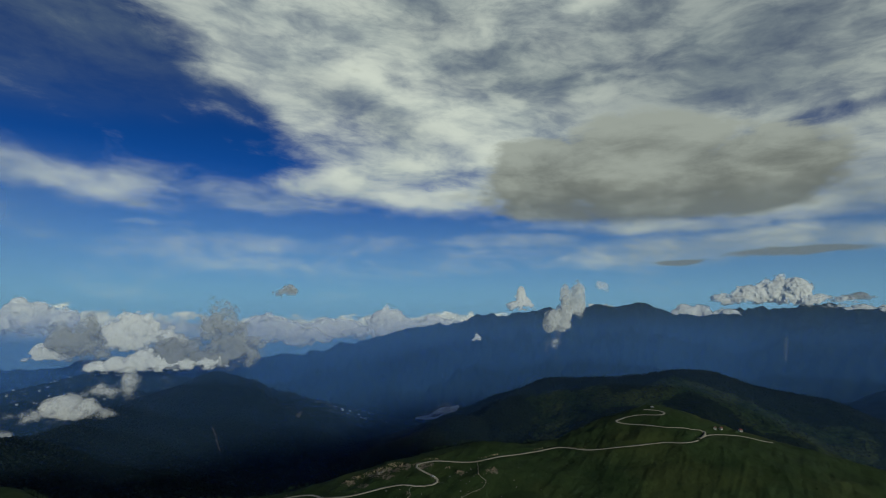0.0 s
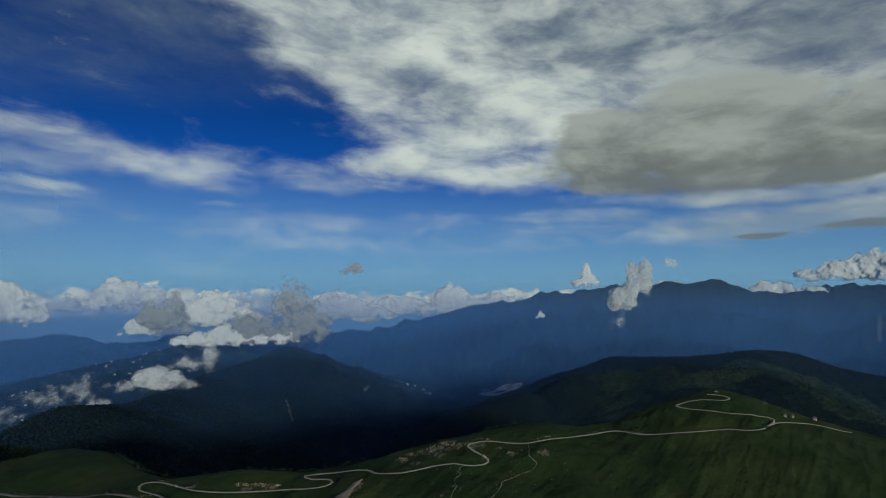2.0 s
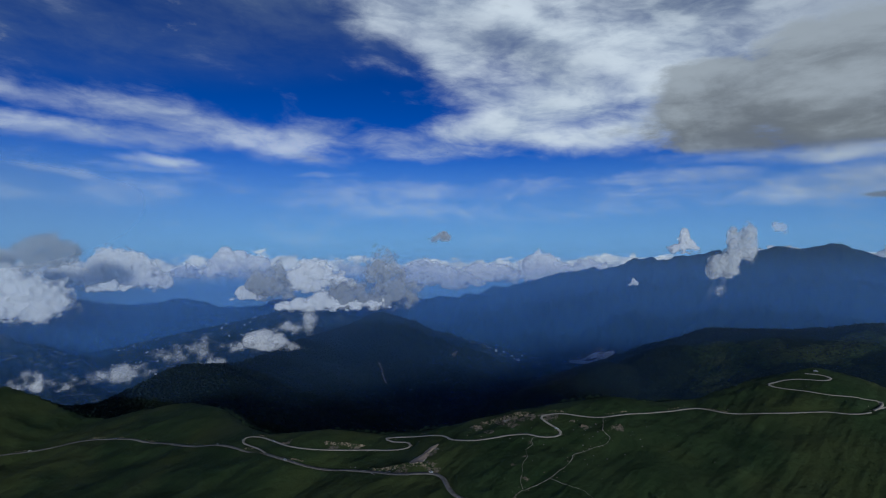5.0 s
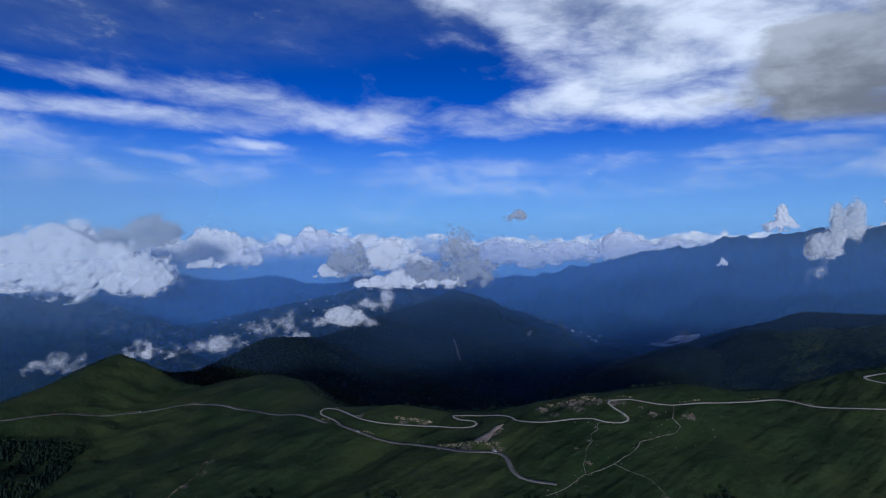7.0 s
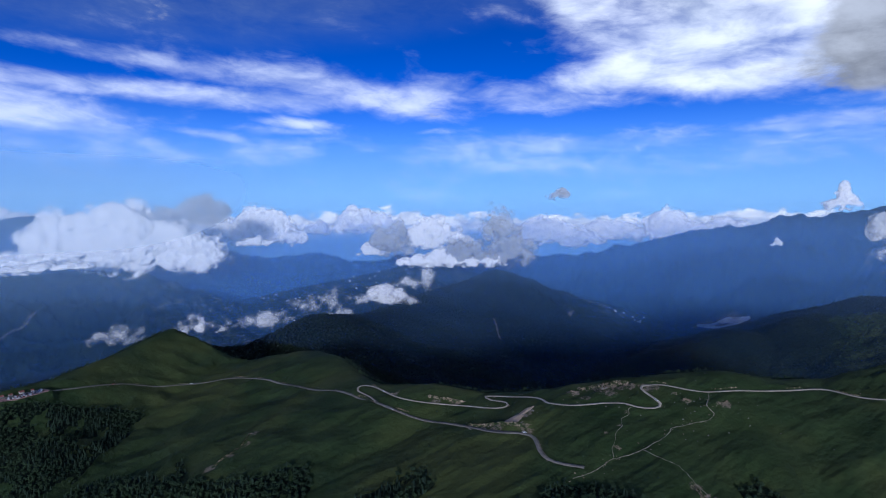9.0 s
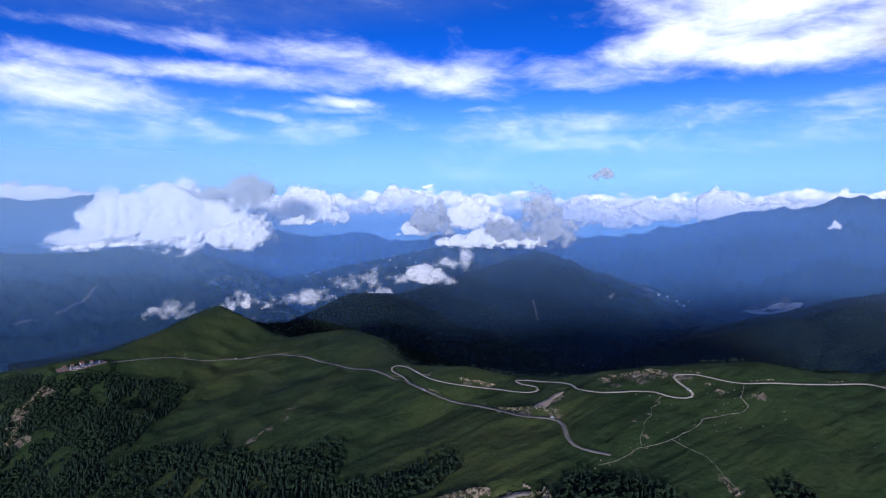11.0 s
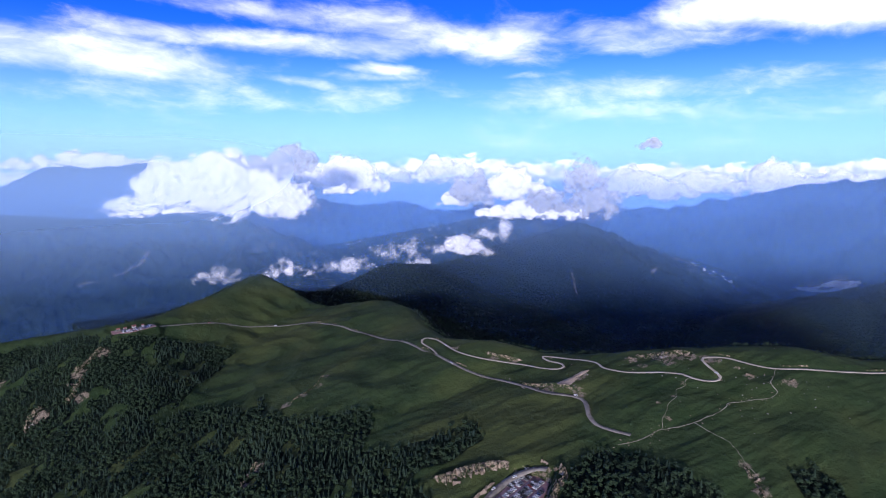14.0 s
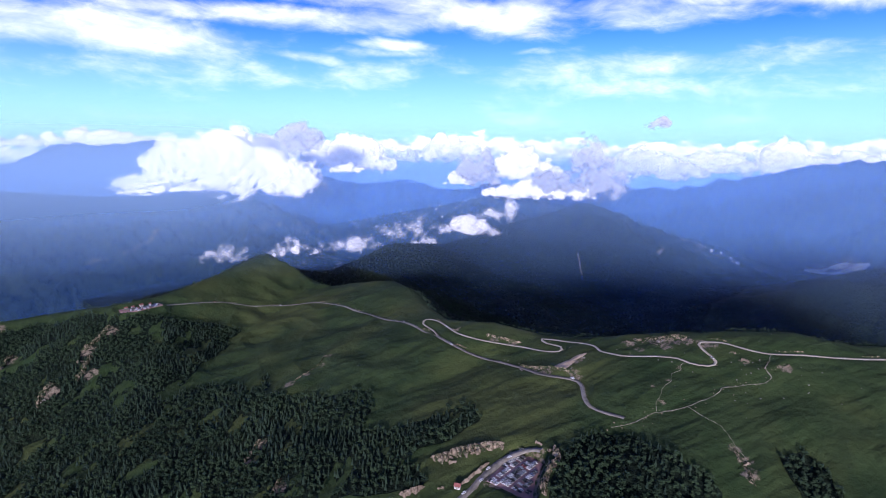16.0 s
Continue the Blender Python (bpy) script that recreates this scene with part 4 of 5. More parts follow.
def build_car(color, paint):
    thing = tagged(new("car"), "%s parked car standing in a mountain car park" % color, "car", "parked cars")
    bm = bmesh.new()
    box(bm, -2.2, 2.2, -0.88, 0.88, 0.32, 0.92, 0.10)
    bmesh.ops.bevel(bm, geom=bm.edges[:], offset=0.06, segments=1, affect="EDGES")
    part("body", bm, paint, thing)
    bm = bmesh.new()
    box(bm, -2.0, 1.15, -0.80, 0.80, 0.90, 1.42, 0.42)
    part("window_glass", bm, GLASS, thing, "dark tinted glass")
    bm = bmesh.new()
    box(bm, -1.62, 0.72, -0.66, 0.66, 1.40, 1.48, 0.05)
    part("roof", bm, paint, thing)
    for x in (-1.35, 1.38):
        for y in (-0.80, 0.80):
            bm = bmesh.new()
            bmesh.ops.create_cone(bm, cap_ends=True, segments=10, radius1=0.33, radius2=0.33, depth=0.22, matrix=pose(x, y, 0.33, 90))
            wheel = part("wheel", bm, TYRE, thing)
            bm = bmesh.new()
            bmesh.ops.create_cone(bm, cap_ends=True, segments=8, radius1=0.19, radius2=0.16, depth=0.03, matrix=pose(x, y + (0.12 if y > 0 else -0.12), 0.33, -90 if y > 0 else 90))
            part("rim", bm, LAMP, wheel, "pale metal rim")
    for y in (-0.6, 0.6):
        bm = bmesh.new()
        box(bm, 2.10, 2.22, y - 0.2, y + 0.2, 0.62, 0.76, 0.01)
        part("headlight", bm, LAMP, thing)
    return thing


PAINTS = {n: car_paint("car_paint_" + n, c, 0.5 if n in ("silver", "grey") else 0.0) for n, c in BLUE_PAINTS.items()}
CAR_COLORS = ["white"] * 9 + ["silver"] * 3 + ["black"] * 4 + ["red", "blue"] + ["grey"] * 3
first_cars = {}
car_rng = random.Random(5)


def park(x, y, z, turn, color=None):
    color = color or car_rng.choice(CAR_COLORS)
    m = pose(x, y, z, 0, 0, turn)
    if color in first_cars:
        return copy_thing(first_cars[color], m)
    first_cars[color] = build_car(color, PAINTS[color])
    first_cars[color].matrix_basis = m
    return first_cars[color]


def fits(x, y, poly, margin):
    return inside(np.array([x]), np.array([y]), poly)[0] > margin


U, V = np.array([0.993, -0.115]), np.array([0.115, 0.993])
MIDDLE = np.array([-101.0, 366.0])
for u in (-17.5, -12.4, -4.6, 0.5, 8.2, 13.3, 19.5, 24.5):
    for v in np.arange(-17.5, 25, 2.65):
        p = MIDDLE + U * u + V * v
        if fits(p[0], p[1], LOT, 2.2) and car_rng.random() < 0.93:
            park(p[0], p[1], lot_level(p[0], p[1]) + 0.05, -6.6 + car_rng.uniform(-2, 2) + car_rng.choice((0, 180)))
for u in np.arange(-17, 26, 2.6):
    p = MIDDLE + U * u + V * -21.0
    if fits(p[0], p[1], LOT, 1.5) and car_rng.random() < 0.95:
        park(p[0], p[1], lot_level(p[0], p[1]) + 0.05, 83.4 + car_rng.uniform(-2, 2) + car_rng.choice((0, 180)))
for x in (-829, -823.5, -818):
    for y in np.arange(344, 390, 2.7):
        if fits(x, y, LOT_FAR, 2.2) and car_rng.random() < 0.9:
            park(x, y, LOT_FAR_LEVEL + 0.05, car_rng.choice((0, 180)) + car_rng.uniform(-3, 3))
# cars on the road and at its side
for line, level, picks in ((ROAD_MAIN, LEVELS[0], (22, 40, 62, 95, 118, 146)), (ROAD_LOT, LEVELS[3], (4, 6, 9, 11, 14, 16)), (ROAD_LOOP, LEVELS[1], (20, 90))):
    for n, i in enumerate(picks):
        if i + 1 < len(line):
            d = line[i + 1] - line[i]
            s = np.array([-d[1], d[0]]) / np.hypot(*d) * (1.8 if n % 2 else -1.8)
            park(line[i, 0] + s[0], line[i, 1] + s[1], level[i] + 0.12, math.degrees(math.atan2(d[1], d[0])) + (180 if n % 2 else 0))

# white lines between the rows
for u in (-8.5, 4.3):
    bm = bmesh.new()
    a, b = MIDDLE + U * u + V * -15, MIDDLE + U * u + V * 18
    q = [a - U * 0.1, a + U * 0.1, b + U * 0.1, b - U * 0.1]
    bm.faces.new([bm.verts.new((p[0], p[1], lot_level(p[0], p[1]) + 0.056)) for p in q])
    me = bpy.data.meshes.new("trim_line")
    bm.to_mesh(me)
    bm.free()
    me.materials.append(PAINT)
    tagged(new("trim_line", me), "white painted line on the paving", "road marking", kind="structure")

# ---------------------------------------------------------------- huts and houses
ROOF_RED = surface("red_roof_sheet", (0.16, 0.05, 0.045), (0.27, 0.10, 0.085), 1.0, 0.6, 0.3, 0.2, 0.03)
ROOF_GREY = surface("grey_roof_sheet", (0.20, 0.20, 0.21), (0.36, 0.36, 0.37), 1.5, 0.6, 0.3, 0.2, 0.03)
PLASTER = surface("pale_plaster", (0.36, 0.35, 0.32), (0.55, 0.53, 0.50), 1.5, 0.9, 0.2, 0.2, 0.03)
DARK_WOOD = surface("dark_stained_wood", (0.05, 0.035, 0.025), (0.11, 0.08, 0.06), 0.6, 0.8, 0.2, 0.3, 0.02)


def build_house(name, w, d, h, pitch, wall, roof, label, category, group):
    thing = tagged(new(name), label, category, group)
    bm = bmesh.new()
    box(bm, -w / 2, w / 2, -d / 2, d / 2, -3.0, h)
    part("wall", bm, wall, thing)
    bm = bmesh.new()
    e, o = 0.5, 0.25
    pts = [(-w / 2 - e, -d / 2 - e, h - o), (w / 2 + e, -d / 2 - e, h - o), (w / 2 + e, d / 2 + e, h - o), (-w / 2 - e, d / 2 + e, h - o), (-w / 2 - e, 0, h + pitch), (w / 2 + e, 0, h + pitch)]
    low = [bm.verts.new(p) for p in pts]
    up = [bm.verts.new((p[0], p[1], p[2] + 0.25)) for p in pts]
    for q in ((0, 1, 5, 4), (2, 3, 4, 5)):
        bm.faces.new([up[i] for i in q])
        bm.faces.new([low[i] for i in q[::-1]])
    for a, b in ((0, 1), (1, 5), (5, 2), (2, 3), (3, 4), (4, 0)):
        bm.faces.new((low[a], low[b], up[b], up[a]))
    part("roof", bm, roof, thing)
    bm = bmesh.new()
    box(bm, -0.5, 0.5, -d / 2 - 0.06, -d / 2 + 0.05, 0.0, 2.05)
    door = part("door", bm, DARK_WOOD, thing)
    bm = bmesh.new()
    box(bm, 0.34, 0.40, -d / 2 - 0.10, -d / 2 - 0.05, 0.95, 1.10)
    part("handle", bm, LAMP, door)
    for x in (-w * 0.32, w * 0.32):
        bm = bmesh.new()
        box(bm, x - 0.5, x + 0.5, -d / 2 - 0.05, -d / 2 + 0.05, 1.0, 2.0)
        window = part("window", bm, GLASS, thing)
        bm = bmesh.new()
        box(bm, x - 0.6, x + 0.6, -d / 2 - 0.14, -d / 2 + 0.02, 0.92, 1.0)
        part("sill", bm, wall, window)
    return thing


def ground_z(x, y):
    return float(height_at(np.array([float(x)]), np.array([float(y)]))[0])


hut = build_house("hut", 5, 4, 2.6, 1.4, PLASTER, ROOF_RED, "small red-roofed hut beside the car park entrance", "hut", "red-roofed huts")
hut.matrix_basis = pose(-138, 329, ground_z(-138, 329), 0, 0, 20)
for x, y, s, turn in ((-841, 343, 0.9, 80), (-839, 353, 0.8, 96), (-838, 366, 1.0, 92), (-836, 379, 0.7, 78)):
    ob = copy_thing(hut, pose(x, y, LOT_FAR_LEVEL, 0, 0, turn))
    ob.scale = (s, s, s)
    tagged(ob, "red-roofed stall building beside the far car park")

for x, y, turn in ((366, 727, 30), (357, 724, 60), (397, 737, 15)):
    ob = copy_thing(hut, pose(x, y, ground_z(x, y), 0, 0, turn))
    ob.scale = (0.8, 0.8, 0.8)
    tagged(ob, "small pale hut beside the track's end on the ridge")

barn = build_house("house", 13, 9, 5.5, 2.4, PLASTER, ROOF_GREY, "small pale farmhouse among the terraced fields", "house", "farmhouses on the far slopes")
rng = random.Random(12)
spots = []
for cx, cy, sx, sy, n in ((-590, 3390, 200, 70, 24), (-1950, 2790, 280, 140, 26), (-2370, 2370, 240, 140, 20), (-2050, 2150, 200, 130, 10), (-840, 3400, 120, 70, 6)):
    for _ in range(n):
        spots.append((rng.gauss(cx, sx * 0.6), rng.gauss(cy, sy * 0.6), rng.uniform(0, 180), rng.uniform(0.4, 0.8)))
zs = height_at(np.array([s[0] for s in spots]), np.array([s[1] for s in spots]))
for i, ((x, y, turn, s), z) in enumerate(zip(spots, zs)):
    m = pose(x, y, float(z), 0, 0, turn)
    ob = barn if i == 0 else copy_thing(barn, m)
    ob.matrix_basis = m
    ob.scale = (s, s, s)

# the lookout on the summit
deck = tagged(new("lookout_shelter"), "small open wooden shelter on the grassy summit", "shelter")
for x in (-1.6, 1.6):
    for y in (-1.6, 1.6):
        bm = bmesh.new()
        bmesh.ops.create_cone(bm, cap_ends=True, segments=8, radius1=0.16, radius2=0.13, depth=3.4, matrix=pose(x, y, 1.2))
        part("post", bm, DARK_WOOD, deck)
bm = bmesh.new()
bmesh.ops.create_cone(bm, cap_ends=True, segments=4, radius1=3.4, radius2=0.15, depth=1.8, matrix=pose(0, 0, 3.75, 0, 0, 45))
part("roof", bm, ROOF_GREY, deck)
bm = bmesh.new()
box(bm, -2, 2, -2, 2, -0.6, 0.05)
part("floor_slab", bm, PLASTER, deck)
deck.matrix_basis = pose(288, 756, ground_z(288, 756))

# ---------------------------------------------------------------- rocks
def tufted_rock(name, lo, hi):
    """Broken rock with grass and brush growing over part of it."""
    mat, k = material(name)
    at = place(k)
    fine, mid = k.noise(at, 0.55, 7, 0.65), k.noise(at, 0.26, 8, 0.74, 0.4)
    stone = k.mix(k.step(fine, 0.32, 0.68), (0.10, 0.075, 0.05), (0.40, 0.32, 0.23))
    green = k.mix(k.step(fine, 0.3, 0.7), (0.016, 0.028, 0.011), (0.034, 0.050, 0.020))
    finish(k, principled(k, k.mix(k.step(mid, lo, hi), stone, green), 0.95, 0.1), fine, 0.9, 0.8)
    return mat


ROCK_TUFT = tufted_rock("overgrown_rock", 0.43, 0.52)
ROCK_CUT = tufted_rock("rock_cut", 0.48, 0.57)


def chunk(rs, level=3):
    """One broken block: a ball cut by planes into facets, with rough relief."""
    v, f = icosphere(level)
    q = v * np.array([1.0, 0.8, 1.0])
    for _ in range(13):
        d = rs.normal(size=3)
        d /= np.linalg.norm(d)
        q -= np.maximum(q @ d - rs.uniform(0.35, 0.75), 0)[:, None] * d
    s = rs.uniform(-50, 50, 2)
    n = fractal(v[:, 0] * 3 + v[:, 2] + s[0], v[:, 1] * 3 - v[:, 2] * 0.7 + s[1], 3, 0.6, 5, True)
    return q * (1 + 0.22 * n)[:, None], f


def crag_mesh(seed, blocks, mat):
    """A broken outcrop of upright blocks that lean together, about 2 by 2 by 2."""
    rs = np.random.RandomState(seed)
    vs, fs, count = [], [], 0
    for i in range(blocks):
        q, f = chunk(rs)
        u = rs.uniform(-1, 1)
        size = rs.uniform(0.16, 0.42) * (1.2 - 0.5 * abs(u))
        a = rs.uniform(0, 6.28)
        q = q * size * np.array([1.0, 0.8, rs.uniform(0.9, 2.0)])
        c, s = math.cos(a), math.sin(a)
        q = np.column_stack([q[:, 0] * c - q[:, 1] * s + q[:, 2] * rs.uniform(-0.3, 0.3), q[:, 0] * s + q[:, 1] * c, q[:, 2]])
        vs.append(q + np.array([u, rs.uniform(-0.7, 0.7), rs.uniform(-0.75, 0.45) * (1 - 0.5 * abs(u))]))
        fs.append(f + count)
        count += len(q)
    return mesh_of("rock", np.concatenate(vs), np.concatenate(fs), mat, smooth=False)


def boulder_mesh(seed, mat):
    q, f = chunk(np.random.RandomState(seed))
    return mesh_of("rock", q * np.array([1, 1, 0.8]), f, mat, smooth=False)


CRAGS = [crag_mesh(40 + i, 15, ROCK_GREY if i == 4 else ROCK) for i in range(6)]
BOULDERS = [boulder_mesh(20 + i, ROCK if i % 2 else ROCK_GREY) for i in range(5)]


def set_rock(name, me, x, y, sx, sy, sz, turn, sink, label, category, group, tilt=0.0):
    ob = new(name, me)
    ob.matrix_basis = pose(x, y, ground_z(x, y) + sz * (0.5 - sink), tilt, tilt * 0.5, turn) @ Matrix.Diagonal((sx, sy, sz, 1))
    return tagged(ob, label, category, group)


def rock_face(line, width, bulge, mat, label, seed, side=1.0):
    """A weathered rock face: it starts along a line on the slope and comes down on one side, cut into ribs and ledges."""
    top = spline(line, 1.2)
    t = np.gradient(top, axis=0)
    t /= np.linalg.norm(t, axis=1)[:, None]
    out = np.column_stack([t[:, 1], -t[:, 0]]) * side
    n, m = len(top), 26
    s = np.linspace(0, 1, m)
    run = np.arange(n) * 1.2
    reach = width * (0.42 + 1.1 * np.abs(fractal(run / 14, run * 0 + seed, 3, 0.6, seed))) * smooth_step(np.minimum(np.arange(n), n - 1 - np.arange(n)), -1, n * 0.2)
    S, RUN = np.meshgrid(s, run)
    X = top[:, :1] + out[:, :1] * reach[:, None] * S
    Y = top[:, 1:] + out[:, 1:] * reach[:, None] * S
    ribs = fractal(RUN / 7.0 + S * 0.9, S * 0.9 + seed, 5, 0.66, seed + 3, True) + 1.3 * fractal(RUN / 2.6 + S, S * 3.4, 4, 0.66, seed + 8)
    hump = np.sin(np.clip(S * 1.05, 0, 1) * np.pi) ** 0.6
    Z = height_at(X.ravel(), Y.ravel()).reshape(X.shape) - 0.7 + hump * (bulge * np.clip(0.25 + 0.95 * ribs, -0.3, 1.5)) * smooth_step(reach, 0, width * 0.5)[:, None]
    v = np.column_stack([X.ravel(), Y.ravel(), Z.ravel()])
    i, j = np.meshgrid(np.arange(n - 1), np.arange(m - 1), indexing="ij")
    f = np.stack([i * m + j, i * m + j + 1, (i + 1) * m + j + 1, (i + 1) * m + j], -1).reshape(-1, 4)
    if side > 0:
        f = f[:, ::-1]
    return tagged(new("cliff", mesh_of("cliff", v, f, mat, smooth=False)), label, "cliff", "cliffs on the ridge")


CUT = "tan weathered rock face above the car park"
rock_face([(-188, 344), (-180, 355), (-171, 367), (-160, 378), (-146, 388), (-130, 396)], 24, 3.0, ROCK_CUT, CUT, 3)
rock_face([(-92, 405), (-80, 398), (-74, 386), (-73, 368), (-66, 350), (-62, 340)], 11, 3.4, ROCK_CUT, CUT, 11, 1.0)
rock_face([(-140, 330), (-137, 345), (-135, 358), (-131, 368)], 6, 2.5, ROCK, CUT, 5)
rock_face([(-180, 300), (-172, 312), (-164, 318)], 9, 3.0, ROCK, "small tan rock face below the road", 6)
rock_face([(-205, 532), (-185, 530), (-165, 529), (-150, 527), (-135, 527), (-122, 524)], 7, 2.2, ROCK_TUFT, "crumbling rock cut beside the mountain road", 7)
rock_face([(-104, 616), (-88, 622), (-70, 628), (-52, 632), (-36, 632)], 17, 2.0, ROCK_TUFT, "brown broken rock bank below the track", 8)
rock_face([(-285, 577), (-262, 580), (-240, 584), (-226, 585)], 7, 2.2, ROCK_TUFT, "broken rock bank beside the track", 9)
for seed, line, w, b in ((21, [(-812, 312), (-800, 296), (-790, 276), (-782, 260)], 13, 4), (22, [(-770, 268), (-750, 250), (-735, 232)], 13, 4), (23, [(-757, 214), (-745, 196), (-730, 182)], 12, 4),
                         (24, [(-916, 204), (-900, 190), (-882, 178)], 12, 4), (25, [(-475, 466), (-462, 442), (-454, 414), (-452, 384)], 6, 1.6), (26, [(-384, 300), (-374, 284), (-362, 266)], 8, 2.5),
                         (27, [(-300, 268), (-290, 254), (-280, 240)], 8, 2.5), (28, [(36, 478), (46, 466), (56, 452), (62, 440)], 6, 1.8)):
    rock_face(line, w, b, ROCK_TUFT, "pale broken rock face on the steep slope", seed)

# short banks of broken rock on the upper side of the roads
for seed, (line, i, n, w) in enumerate(((ROAD_MAIN, 24, 4, 4.0), (ROAD_MAIN, 36, 3, 3.5), (ROAD_MAIN, 52, 5, 4.5), (ROAD_MAIN, 60, 4, 4.0), (ROAD_MAIN, 71, 4, 4.0), (ROAD_MAIN, 90, 3, 3.5), (ROAD_MAIN, 104, 4, 4.0), (ROAD_MAIN, 118, 4, 4.5),
                                         (ROAD_MAIN, 160, 3, 3.5), (ROAD_LOOP, 14, 3, 3.0), (ROAD_LOOP, 96, 4, 3.5), (ROAD_LOOP, 106, 4, 3.0), (ROAD_LOOP, 118, 3, 3.0), (ROAD_LOOP, 126, 4, 3.0))):
    if i + n < len(line):
        p = line[i:i + n + 1] + np.array([-0.5, 1.0]) * (w + 3.2)
        rock_face([tuple(q) for q in p], w, 1.5, ROCK_TUFT, "broken rock bank along the mountain road", 50 + seed)


def landslip(path, mat, label):
    """A tongue of loose earth that lies on the slope, narrow at its head and spread at its foot."""
    line = spline(path, 1.5)
    t = np.gradient(line, axis=0)
    t /= np.linalg.norm(t, axis=1)[:, None]
    side = np.column_stack([-t[:, 1], t[:, 0]])
    n, m = len(line), 15
    run = np.linspace(0, 1, n)
    half = (3.5 + 8.0 * run ** 1.3) * (1 + 0.25 * swell(run * 9, run * 0 + 3.3, 4)) * smooth_step(run, -0.05, 0.12)
    across = np.linspace(-1, 1, m)
    P = line[:, None, :] + side[:, None, :] * (half[:, None] * across[None, :])[..., None]
    Z = height_at(P[..., 0].ravel(), P[..., 1].ravel()).reshape(n, m) + 0.9 * (1 - across[None, :] ** 2) - 0.25 + 0.25 * fractal(P[..., 0] / 2.5, P[..., 1] / 2.5, 3, 0.6, 88)
    i, j = np.meshgrid(np.arange(n - 1), np.arange(m - 1), indexing="ij")
    f = np.stack([i * m + j, i * m + j + 1, (i + 1) * m + j + 1, (i + 1) * m + j], -1).reshape(-1, 4)[:, ::-1]
    return tagged(new("landslip", mesh_of("landslip", np.column_stack([P.reshape(-1, 2), Z.ravel()]), f, mat)), label, "landslip")


SLIP = surface("loose_tan_earth", (0.34, 0.25, 0.165), (0.55, 0.42, 0.30), 1.4, 0.95, 0.1, 0.5, 0.15)
landslip([(-135, 569), (-139, 561), (-143, 550), (-146, 538), (-148, 526)], SLIP, "tan landslip of loose earth above the road")

# pale gravel where the river bends in the valley
GRAVEL = surface("river_gravel", (0.30, 0.29, 0.27), (0.60, 0.58, 0.54), 9.0, 0.95, 0.1, 0.3, 0.5)
A, R = np.meshgrid(np.linspace(0, 2 * np.pi, 73)[:-1], np.linspace(0, 1, 9), indexing="ij")
rim = 1 + 0.30 * np.sin(2 * A + 0.6) * 0.5 + 0.22 * swell(np.cos(A) * 2.0 + 4, np.sin(A) * 2.0, 12)
gx, gy = -40 + 150 * R * rim * np.cos(A), 3843 + 38 * R * rim * np.sin(A)
gz = height_at(gx.ravel(), gy.ravel()) + 5.0 - 6.0 * R.ravel() ** 4
m = R.shape[1]
i, j = np.meshgrid(np.arange(R.shape[0]), np.arange(m - 1), indexing="ij")
i2 = (i + 1) % R.shape[0]
bed = mesh_of("river_bed", np.column_stack([gx.ravel(), gy.ravel(), gz]), np.stack([i * m + j, i * m + j + 1, i2 * m + j + 1, i2 * m + j], -1).reshape(-1, 4), GRAVEL)
tagged(new("river_bed", bed), "pale gravel bank of a river in the valley", "river bed", kind="structure")

rng = random.Random(31)
# broken blocks at the foot of the faces: x, y, length, thickness, height, heading
for i, (x, y, a, b, c, turn) in enumerate((
        (-160, 350, 4, 2, 3, 55), (-148, 368, 4, 2, 3, 35), (-132, 386, 4, 2, 3, 10), (-88, 398, 4, 2, 3, 60), (-80, 378, 4, 2, 3, 95), (-72, 352, 4, 2, 3, 105), (-104, 404, 4, 2, 2.5, 5), (-150, 322, 3, 2, 2, 40),
        (-470, 458, 3, 2, 2, 60), (-455, 412, 3, 2, 2, 70), (-66, 612, 4, 2, 2.5, 30), (-44, 622, 4, 2, 2.5, 60), (-100, 606, 4, 2, 2, 0), (50, 462, 3, 2, 2, 50), (-31, 507, 3, 2, 2, 0), (-45, 525, 2, 1.5, 1.5, 30),
        (-262, 572, 4, 2, 2, 0), (-333, 575, 3, 2, 2, 0), (20, 600, 4, 2, 2, 20), (56, 604, 4, 2, 2, 50), (8, 610, 3, 2, 2, 0), (-770, 250, 5, 3, 4, 80), (-738, 190, 5, 3, 4, 20), (-980, 205, 6, 4, 4, 10))):
    set_rock("rock_outcrop", CRAGS[i % 6], x, y, a, b, c, turn, 0.3, "pale craggy rock outcrop on the grassy slope", "rock outcrop", "outcrops on the slopes", rng.uniform(-8, 8))
# loose stones beside road, landslip and paths
for i in range(240):
    k = i % 5
    if k < 2:
        line = ROAD_MAIN if k == 0 else ROAD_LOOP
        p = line[rng.randrange(10, len(line) - 12)]
        x, y = p[0] + rng.choice((-1, 1)) * rng.uniform(5, 11), p[1] + rng.uniform(4, 9)
    elif k == 2:
        cx, cy, r = SCREES[rng.randrange(0, 8)]
        x, y = rng.gauss(cx, r * 0.6), rng.gauss(cy, r * 0.6)
    elif k == 3:
        p = TRAIL[rng.randrange(0, len(TRAIL))]
        x, y = p[0] + rng.gauss(0, 4), p[1] + rng.gauss(0, 4)
    else:
        x, y = rng.gauss(10, 50), rng.gauss(590, 25)
    if fits(x, y, LOT, -6) or min(along(np.array([x]), np.array([y]), l)[0][0] for l, _ in ROADS) < 4.6:
        continue
    s = rng.uniform(0.35, 0.9) * (1.4 if k == 2 else 1.0)
    set_rock("boulder", BOULDERS[i % 5], x, y, s * rng.uniform(0.9, 1.5), s, s * rng.uniform(0.6, 0.9), rng.uniform(0, 360), 0.2, "loose pale boulder lying in the grass", "boulder", "boulders along the ridge")

